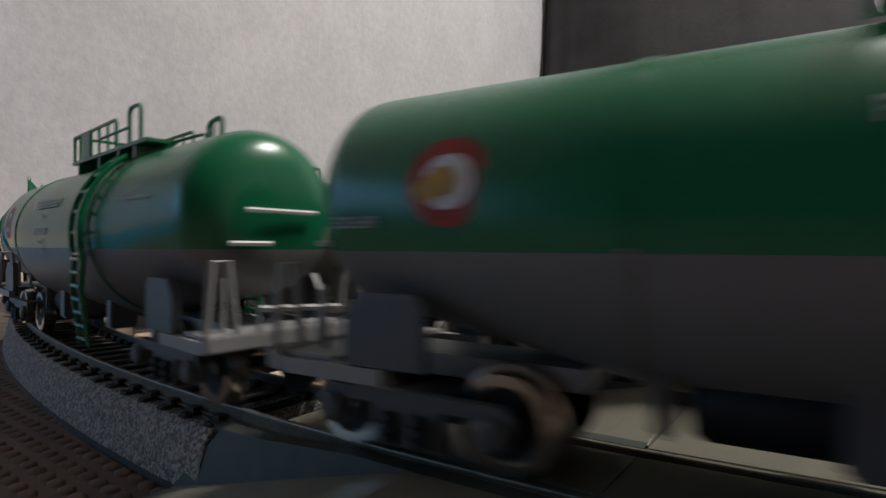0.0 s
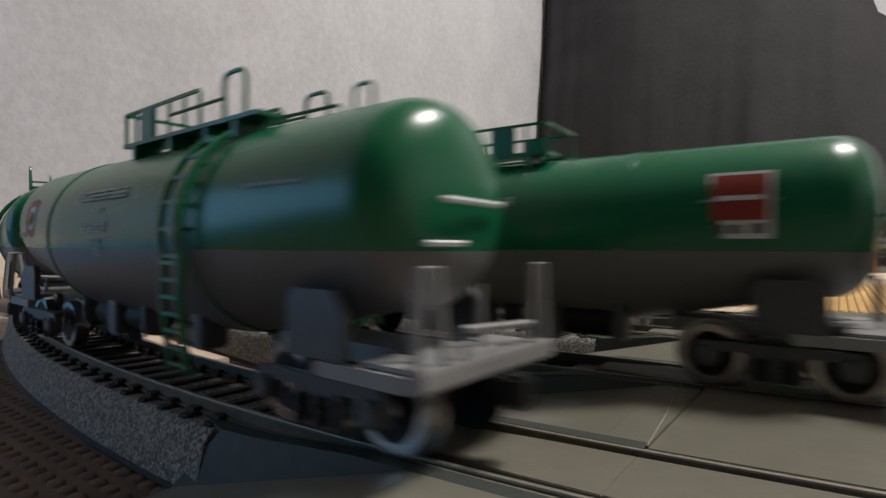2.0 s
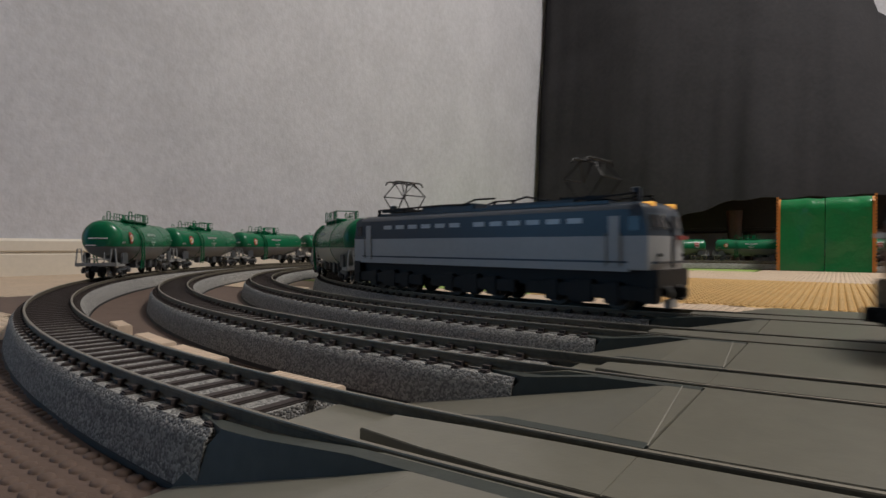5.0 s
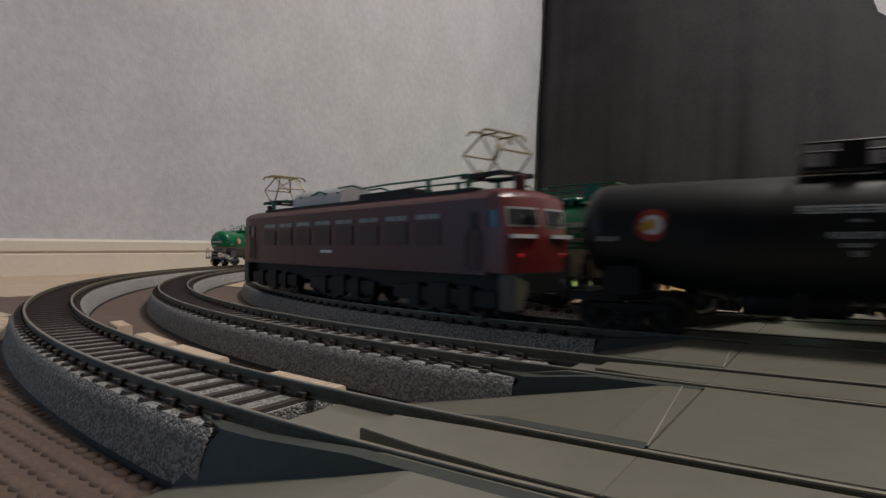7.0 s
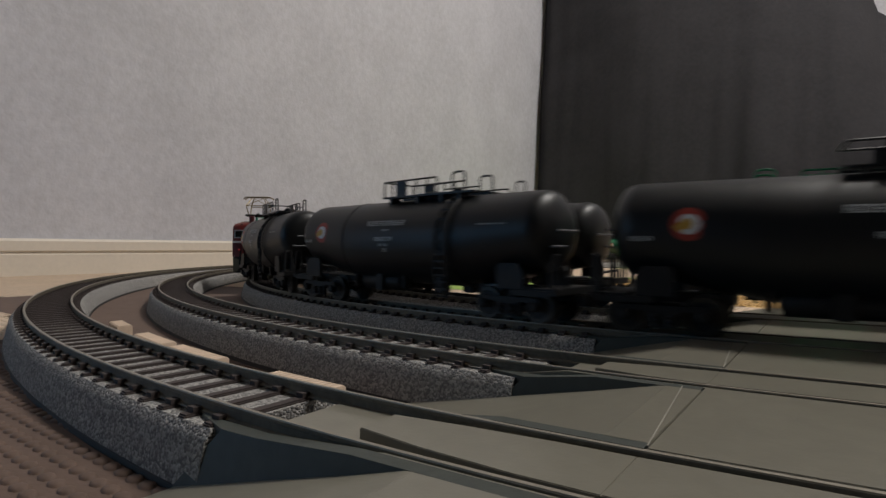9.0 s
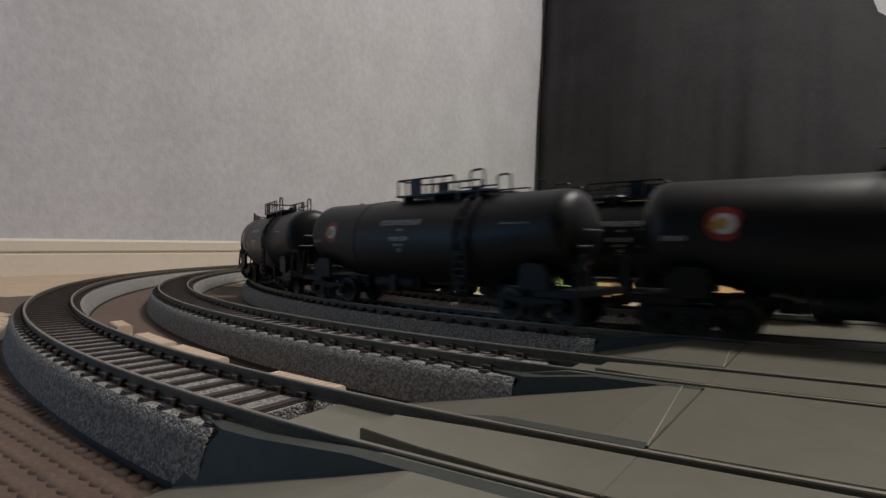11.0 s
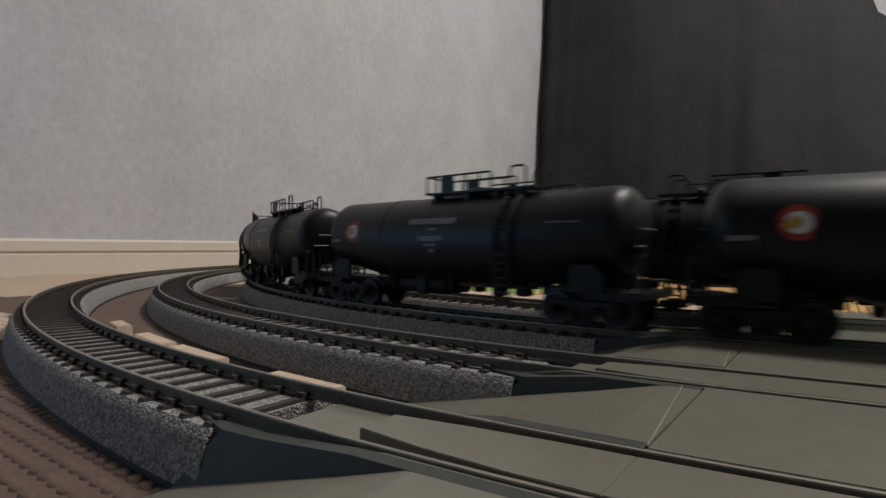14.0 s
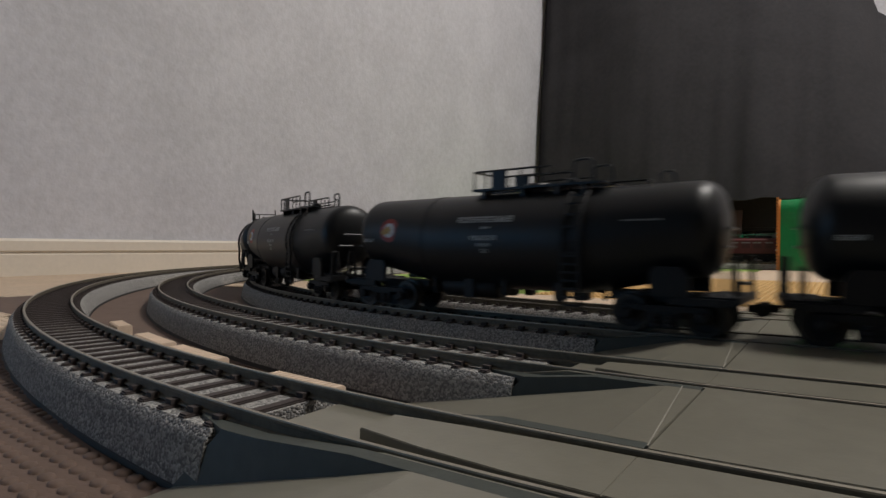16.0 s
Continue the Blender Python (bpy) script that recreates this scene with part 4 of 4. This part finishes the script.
def loco(kind, label):
    e = tagged(new("electric_locomotive"), label, "locomotive", "locomotives")
    half = {"red": 0.1130, "grey": 0.1005, "blue": 0.1060}[kind]
    w, z0, zs, zr = 0.0178, 0.0178, 0.0428, 0.0468
    if kind == "red":
        zs, zr = 0.0442, 0.0486
    body = {"red": M["maroon"], "grey": M["pale"], "blue": M["blue_body"]}[kind]
    upper = {"red": M["maroon"], "grey": M["navy"], "blue": M["blue_body"]}[kind]
    face = {"red": M["red_face"], "grey": M["pale"], "blue": M["blue_body"]}[kind]
    zm = 0.0318 if kind == "grey" else 0.0296
    bm = bmesh.new()
    prism(bm, [(-w, z0), (w, z0), (w, zm), (-w, zm)], -half + 0.010, half - 0.010)
    part("body_side", bm, body, e, "lower body of the locomotive")
    bm = bmesh.new()
    prism(bm, [(-w, zm), (w, zm), (w, zs), (w - 0.0014, zs + 0.0018), (w - 0.006, zr - 0.0005), (0, zr), (-w + 0.006, zr - 0.0005), (-w + 0.0014, zs + 0.0018), (-w, zs)], -half + 0.010, half - 0.010)
    part("body_top", bm, upper, e, "upper body and roof of the locomotive")
    for q in (-1, 1):
        # cab front, slightly folded and leaning back above the waist
        bm = bmesh.new()
        rows = [(z0, 0.0), (zm, 0.0), (zm + 0.001, 0.0002), (zs, 0.0022), (zs + 0.0022, 0.0040), (zr - 0.0004, 0.0085)]
        outl = []
        for z, lean in rows:
            wy = w if z <= zs else (w - 0.0014 if z < zs + 0.003 else w - 0.006)
            outl.append([bm.verts.new((q * (half - 0.010), -wy, z)), bm.verts.new((q * (half - 0.0022 - lean), -wy, z)), bm.verts.new((q * (half - lean), -wy * 0.62, z)), bm.verts.new((q * (half + 0.0006 - lean), 0, z)), bm.verts.new((q * (half - lean), wy * 0.62, z)),
                         bm.verts.new((q * (half - 0.0022 - lean), wy, z)), bm.verts.new((q * (half - 0.010), wy, z))])
        for i, (a, b) in enumerate(zip(outl, outl[1:])):
            for k in range(6):
                bm.faces.new((a[k], a[k + 1], b[k + 1], b[k])).material_index = 0 if i < 1 else 1
        bm.faces.new(outl[0])
        bm.faces.new(outl[-1]).material_index = 1
        bm.faces.new([r[0] for r in outl] + [r[-1] for r in outl][::-1])
        bmesh.ops.recalc_face_normals(bm, faces=bm.faces[:])
        cab = part("cab", bm, [face, M["navy"] if kind == "grey" else face], e, "cab front")
        # windscreens and frames
        for sd in (-1, 1):
            za, zb = (0.0340, 0.0410) if kind == "red" else (0.0345, 0.0412)
            bm = bmesh.new()
            la, lb = 0.0022 * (za - zm) / (zs - zm), 0.0022 * (zb - zm) / (zs - zm)
            ya, yb = 0.0018, 0.0164

            def xf(y, lean, out):
                t = abs(y) / w
                return q * (half + 0.0006 - lean - (0.0006 * t / 0.62 if t < 0.62 else 0.0006 + 0.0022 * (t - 0.62) / 0.38) + out)
            for mi, gy, gz, out in ((1, 0.0, 0.0, 0.0002), (0, 0.0009, 0.0008, 0.0004)):
                for u0, u1 in ((ya + gy, 0.62 * w), (0.62 * w, yb - gy)):
                    vs = [bm.verts.new((xf(y, l, out), sd * y, z)) for y, z, l in ((u0, za + gz, la), (u1, za + gz, la), (u1, zb - gz, lb), (u0, zb - gz, lb))]
                    bm.faces.new(vs).material_index = mi
            bmesh.ops.recalc_face_normals(bm, faces=bm.faces[:])
            ws = part("windscreen", bm, [M["glass"], M["pale"] if kind != "grey" else M["blue_grey"]], cab, "dark windscreen with a pale frame" if kind != "grey" else "dark windscreen")
            bm = bmesh.new()
            tube(bm, [(xf(0.006, la, 0.0008), sd * 0.006, za), (xf(0.0085, lb, 0.0008), sd * 0.0085, zb - 0.001)], 0.00022, 4)
            part("wiper", bm, M["pale"] if kind == "grey" else M["black_part"], ws)
            bm = bmesh.new()
            lathe(bm, [(q * (half - 0.008), 0.0011), (q * (half - 0.0032), 0.0011), (q * (half - 0.0029), 0.0008)], "x", 12, (0, sd * 0.0104, 0.0450))
            part("head_lamp", bm, M["head_lamp"] if kind == "grey" and q > 0 else M["black_part"], cab, "small round headlight")
            bm = bmesh.new()
            lathe(bm, [(q * (half - 0.002), 0.0007), (q * (half + 0.0008), 0.0007), (q * (half + 0.0010), 0.0004)], "x", 10, (0, sd * 0.0118, 0.0240))
            part("marker_lamp", bm, M["tail_lamp"] if kind == "red" and q < 0 else M["black_part"], cab, "small round marker lamp")
            if kind == "red":
                bm = boxed(min(q * (half - 0.001), q * (half + 0.0011)), min(sd * 0.0045, sd * 0.0165), 0.0300, max(q * (half - 0.001), q * (half + 0.0011)), max(sd * 0.0045, sd * 0.0165), 0.0314)
                part("white_band", bm, M["white"], cab, "white waist band")
            # cab side window, door and grab rail
            bm = boxed(min(q * (half - 0.0105), q * (half - 0.0055)), sd * w - 0.0003, 0.0340, max(q * (half - 0.0105), q * (half - 0.0055)), sd * w + 0.0003, 0.0398, 0.0001)
            part("cab_window", bm, M["glass"], cab, "dark cab side window")
            xd = sorted((q * (half - 0.0195), q * (half - 0.0145)))
            bm = boxed(xd[0], sd * w - 0.0003, 0.0185, xd[1], sd * w + 0.0002, 0.0402, 0.0001)
            dr = part("cab_door", bm, [M["maroon_panel"], M["navy"], M["navy"]][0 if kind == "red" else 1] if kind != "grey" else M["pale"], cab, "narrow cab door")
            bm = boxed(xd[0] + 0.0008, sd * w, 0.0330, xd[1] - 0.0008, sd * w + 0.0005, 0.0392)
            part("door_window", bm, M["glass"], dr)
            bm = bmesh.new()
            for xx in (xd[0] - 0.0008, xd[1] + 0.0008):
                tube(bm, [(xx, sd * (w + 0.0007), 0.0195), (xx, sd * (w + 0.0007), 0.0330)], 0.0003, 5)
            part("grab_rail", bm, M["steel"] if kind != "red" else M["maroon_panel"], cab)
        if kind == "grey":
            bm = boxed(min(q * (half - 0.001), q * (half + 0.0012)), 0.0040, 0.0304, max(q * (half - 0.001), q * (half + 0.0012)), 0.0145, 0.0322)
            npl = part("name_plate", bm, M["red_mark"], cab, "red number plate without readable figures")
            bm = boxed(min(q * (half - 0.001), q * (half + 0.0008)), -0.0165, 0.0205, max(q * (half - 0.001), q * (half + 0.0008)), 0.0165, 0.0214)
            part("stripe", bm, M["navy"], cab, "navy waist stripe")
            bm = bmesh.new()
            box(bm, min(q * half, q * (half + 0.0006)), -0.0012, 0.0185, max(q * half, q * (half + 0.0011)), 0.0012, 0.0402)
            part("end_door", bm, M["navy"], cab, "narrow door in the cab front")
        # skirt, coupler
        bm = bmesh.new()
        xa, xb = sorted((q * (half - 0.006), q * (half + 0.0010)))
        box(bm, xa, -0.0160, 0.0105, xb, 0.0160, 0.0180, 0.0004)
        for sd in (-1, 1):
            ya, yb = sorted((sd * 0.0160, sd * 0.0105))
            box(bm, xa, ya, 0.0042, xb - 0.0004, yb, 0.0110, 0.0006)
        part("skirt", bm, M["black_part"], e, "dark apron under the cab")
        if kind == "red":
            for sd in (-1, 1):
                bm = bmesh.new()
                rim = [(0.0166, 0.0178), (0.0090, 0.0150), (0.0096, 0.0100), (0.0128, 0.0052), (0.0164, 0.0046)]
                fa = [bm.verts.new((q * (half + 0.0014), sd * y, z)) for y, z in rim]
                fb = [bm.verts.new((q * (half - 0.0060), sd * y * 1.02, z)) for y, z in rim]
                for i in range(5):
                    bm.faces.new((fa[i], fa[(i + 1) % 5], fb[(i + 1) % 5], fb[i]))
                bm.faces.new(fa), bm.faces.new(fb[::-1])
                bmesh.ops.recalc_face_normals(bm, faces=bm.faces[:])
                bmesh.ops.bevel(bm, geom=bm.edges[:], offset=0.0005, segments=2, affect="EDGES")
                part("plough_plate", bm, M["apron"], e, "dusty grey corner plate of the plough")
        bm = bmesh.new()
        xa, xb = sorted((q * half, q * (half + 0.0065)))
        box(bm, xa, -0.0018, 0.0066, xb, 0.0018, 0.0106, 0.0005)
        part("coupler", bm, M["black_part"], e, "black knuckle coupler")
        bm = bmesh.new()
        for sd in (-1, 1):
            tube(bm, [(q * (half + 0.0010), sd * 0.0045, 0.0112), (q * (half + 0.0030), sd * 0.0047, 0.0085), (q * (half + 0.0022), sd * 0.0050, 0.0058)], 0.0005, 6)
            tube(bm, [(q * (half + 0.0010), sd * 0.0085, 0.0112), (q * (half + 0.0026), sd * 0.0088, 0.0090), (q * (half + 0.0018), sd * 0.0090, 0.0066)], 0.0004, 6)
        part("air_hose", bm, M["grey_part"] if kind == "grey" else M["black_part"], e, "thin brake hoses")
        if kind == "grey":
            bm = bmesh.new()
            prism(bm, [(0.0015, 0.0012), (0.0095, 0.0012), (0.0095, 0.0048), (0.0015, 0.0048)], min(q * (half - 0.004), q * (half - 0.001)), max(q * (half - 0.004), q * (half - 0.001)), 0.0004)
            part("plough", bm, M["silver"], e, "pale rail guard")
    # sides
    for sd in (-1, 1):
        y = sd * w
        if kind == "red":
            n = 8
            for k in range(n):
                x = -0.078 + k * 0.0205
                part("louvre", boxed(x, min(y, y + sd * 0.0004), 0.0276, x + 0.0150, max(y, y + sd * 0.0004), 0.0366), M["maroon_panel"], e, "dark louvred panel")
                for u in (0.0, 0.0078):
                    part("roof_window", boxed(x + u, min(y, y + sd * 0.0004), 0.0378, x + u + 0.0070, max(y, y + sd * 0.0004), 0.0397), M["pale_pane"], e, "small pale upper window")
            part("number_plate", boxed(0.002, min(y, y + sd * 0.0005), 0.0238, 0.013, max(y, y + sd * 0.0005), 0.0252), M["white"], e, "small pale plate without readable figures")
        elif kind == "grey":
            for k in range(12):
                x = -0.068 + k * 0.0112 + (0.006 if k > 5 else 0)
                part("roof_window", boxed(x, min(y, y + sd * 0.0004), 0.0375, x + 0.0075, max(y, y + sd * 0.0004), 0.0398), M["silver"], e, "small upper window")
            part("stripe", boxed(-half + 0.011, min(y, y + sd * 0.0003), 0.0205, half - 0.011, max(y, y + sd * 0.0003), 0.0214), M["navy"], e, "navy waist stripe")
        else:
            part("stripe", boxed(-half + 0.011, min(y, y + sd * 0.0003), 0.0200, half - 0.011, max(y, y + sd * 0.0003), 0.0225), M["white"], e, "white waist stripe")
            for k in range(8):
                x = -0.075 + k * 0.019
                part("roof_window", boxed(x, min(y, y + sd * 0.0004), 0.0345, x + 0.012, max(y, y + sd * 0.0004), 0.0385), M["silver"], e, "pale side window")
        part("sill", boxed(-half + 0.010, min(y, y + sd * 0.0008), 0.0170, half - 0.010, max(y, y + sd * 0.0008), 0.0184), body, e)
    # roof equipment
    bm = bmesh.new()
    for sd in (-1, 1):
        box(bm, -half + 0.022, sd * 0.0100 - 0.0028, zr - 0.002, half - 0.022, sd * 0.0100 + 0.0028, zr + 0.0006)
    box(bm, -0.046, -0.007, zr - 0.001, -0.004, 0.007, zr + 0.0042, 0.0006)
    part("roof_walk", bm, M["black_part"] if kind != "grey" else M["navy"], e, "long roof boards and box")
    bm = bmesh.new()
    prism(bm, [(-0.0100, zr - 0.001), (0.0100, zr - 0.001)] + [(0.0100 * math.cos(math.pi * k / 12), zr + 0.0030 + 0.0074 * math.sin(math.pi * k / 12)) for k in range(13)] if kind == "red" else [(-0.011, zr - 0.001), (0.011, zr - 0.001), (0.0105, zr + 0.0022), (-0.0105, zr + 0.0022)], 0.008, 0.060)
    part("roof_cover", bm, M["silver"] if kind == "red" else upper, e, "large roof cover")
    up_in = 0.0065 if kind == "red" else 0.0036
    mats_in = M["insulator"] if kind == "red" else M["black_part"]
    for x in (-0.084, -0.060, 0.012, 0.024, 0.052, 0.088):
        for sd in (-1, 1):
            bm = bmesh.new()
            lathe(bm, [(zr - 0.002, 0.0011), (zr + 0.0012, 0.0013), (zr + 0.0016, 0.0009), (zr + 0.0022, 0.0013), (zr + up_in * 0.8, 0.0010), (zr + up_in, 0.0012)], "z", 8, (x, sd * 0.0086, 0))
            part("insulator", bm, mats_in, e, "small ribbed insulator")
    bm = bmesh.new()
    for sd in (-1, 1):
        y = sd * 0.0086
        tube(bm, [(-0.084, y, zr + up_in), (-0.060, y, zr + up_in), (-0.030, y, zr + up_in + 0.0004), (-0.010, y, zr + up_in), (-0.002, y, zr + up_in + 0.0022), (0.012, y, zr + up_in + 0.0020)], 0.0005)
        tube(bm, [(0.024, y, zr + up_in), (0.032, y, zr + up_in + 0.0016), (0.044, y, zr + up_in - 0.001), (0.052, y, zr + up_in - 0.002), (0.088, y, zr + up_in)], 0.0005)
    part("roof_cable", bm, M["insulator"] if kind == "red" else M["black_part"], e, "bent roof conductor")
    for q in (-1, 1):
        pantograph(e, q * (half - (0.022 if kind == "red" else 0.037 if q > 0 else 0.031)), zr + (0.0060 if kind == "red" else 0.0030), 0.0162 if kind == "red" else 0.0180, M["brass"] if kind == "red" else M["black_part"])
        bm = bmesh.new()
        tall = 0.0068 if kind == "grey" else 0.0044
        lathe(bm, [(zr - 0.003, 0.0022), (zr + tall, 0.0022), (zr + tall + 0.0004, 0.0016)], "z", 12, (q * (half - (0.008 if kind == "red" else 0.017)), 0.003, 0))
        part("whistle_box", bm, M["maroon"] if kind == "red" else M["navy"], e, "round roof housing")
    # running gear: three bogies with two axles each
    bm = bmesh.new()
    box(bm, -half + 0.006, -0.0126, 0.0092, half - 0.006, 0.0126, 0.0180)
    part("frame", bm, M["black_part"], e, "black underframe")
    for x in (-half * 0.66, 0.0, half * 0.66):
        bm = bmesh.new()
        for sd in (-1, 1):
            y = sd * 0.0142
            box(bm, x - 0.030, y - 0.0010, 0.0050, x + 0.030, y + 0.0010, 0.0110, 0.0004)
            for u in (-0.0150, 0.0150):
                box(bm, x + u - 0.0036, y - 0.0015, 0.0030, x + u + 0.0036, y + 0.0019, 0.0124, 0.0005)
            box(bm, x - 0.0060, y - 0.0014, 0.0030, x + 0.0060, y + 0.0018, 0.0130, 0.0006)
        box(bm, x - 0.006, -0.0132, 0.006, x + 0.006, 0.0132, 0.0098)
        b = part("bogie", bm, M["black_part"], e, "black six-spring bogie frame")
        for u in (-0.0150, 0.0150):
            wheelset(b, x + u, 0.0068, 0.0068, 0.0078, "loco_wheel")
    return e


# ---- how each train goes: s of the leading point against time ----
PITCH = 0.169


def far_stretch(key, s):
    """Spreads the wagons towards the far side to fit the camera's view."""
    return s + (0.11 * max(0.0, s - 0.35) if key in "CD" else 0.0)


def wagon_rows(r, s_of_t, sense, half_base):
    rows = []
    for k in range(33):
        t = k * 0.5
        s = s_of_t(t)
        xa, ya, _ = on_track(r, s + half_base)
        xb, yb, _ = on_track(r, s - half_base)
        ang = math.degrees(math.atan2(ya - yb, xa - xb)) + (0 if sense > 0 else 180)
        rows.append((t, pose((xa + xb) / 2, (ya + yb) / 2, RAIL, 0, 0, ang)))
    return rows


def table(points):
    ts, ss = [q[0] for q in points], [q[1] for q in points]

    def f(t):
        if t <= ts[0]:
            return ss[0] + (t - ts[0]) * (ss[1] - ss[0]) / (ts[1] - ts[0])
        if t >= ts[-1]:
            return ss[-1] + (t - ts[-1]) * (ss[-1] - ss[-2]) / (ts[-1] - ts[-2])
        return float(np.interp(t, ts, ss))
    return f


GO = {
    # centre of the last wagon
    "A": table([(0.0, -0.2695), (0.5, -0.194), (1.0, -0.1180), (1.5, -0.0420), (2.0, 0.034), (2.5, 0.1105), (3.0, 0.192), (3.5, 0.279), (4.2, 0.386), (7.0, 0.802), (16.0, 2.160)]),
    # centre of the last wagon
    "B": table([(0.0, 0.2604), (2.0, -0.0136), (3.0, -0.172), (4.2, -0.340), (16.0, -1.935)]),
    # centre of the first wagon
    "C": table([(0.0, -1.220), (7.0, -0.087), (8.0, 0.074), (9.0, 0.241), (11.5, 0.652), (12.5, 0.812), (13.0, 0.897), (14.0, 1.059), (15.0, 1.218), (16.0, 1.372)]),
    # centre of the locomotive
    "D": table([(0.0, 0.267 + 0.128 * 3.5), (6.7, -0.143), (9.0, -0.456), (13.0, -0.975), (16.0, -1.370)]),
}
TRAINS = []


def trains():
    green = tank_wagon(M["green"], M["grey"], M["grey_part"], "green and grey model tank wagon standing on the track")
    placard = tank_wagon(M["green"], M["grey"], M["grey_part"], "green and grey model tank wagon with a red placard", True)
    pale = tank_wagon(M["green"], M["cream"], M["grey_part"], "green and cream model tank wagon behind the grey locomotive")
    black = tank_wagon(M["black"], M["black"], M["black_part"], "glossy black model tank wagon with white lettering")
    used = set()

    def take(src):
        if src not in used:
            used.add(src)
            return src
        return copy_thing(src, Matrix())

    def put(ob, key, sense, off, hb=0.0570):
        TRAINS.append((ob, key, sense, off, hb))

    for k in range(12):
        put(take(placard if k in (8, 9, 10) else green), "A", 1, 0.171 * k)
    put(loco("blue", "blue electric model locomotive leading the outer train"), "A", 1, 0.171 * 11 + 0.197, 0.07)
    for k in range(12):
        put(take(placard), "B", -1, -PITCH * k)
    put(copy_thing(TRAINS[12][0], Matrix()), "B", -1, -PITCH * 11 - 0.197, 0.07)
    for k in range(11):
        put(take(black), "C", 1, -PITCH * k)
    put(loco("red", "maroon electric model locomotive with raised pantographs"), "C", 1, 0.2030, 0.075)
    for k in (2, 3, 4, 5):
        put(take(black), "D", -1, 0.195 + 0.1705 * k)
    for k in (0, 1):
        put(take(pale), "D", -1, 0.195 + 0.1705 * k)
    put(loco("grey", "navy and pale grey electric model locomotive"), "D", -1, 0.0, 0.066)


def motions():
    for ob, key, sense, off, hb in TRAINS:
        f = GO[key]
        walk(ob, wagon_rows(RADII[key], lambda t: far_stretch(key, f(t) + off), sense, hb))


room()
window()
mats()
edge_strips()
for name in "ABCD":
    track(name)
plates()
tunnel()
draped_furniture()
trains()
motions()
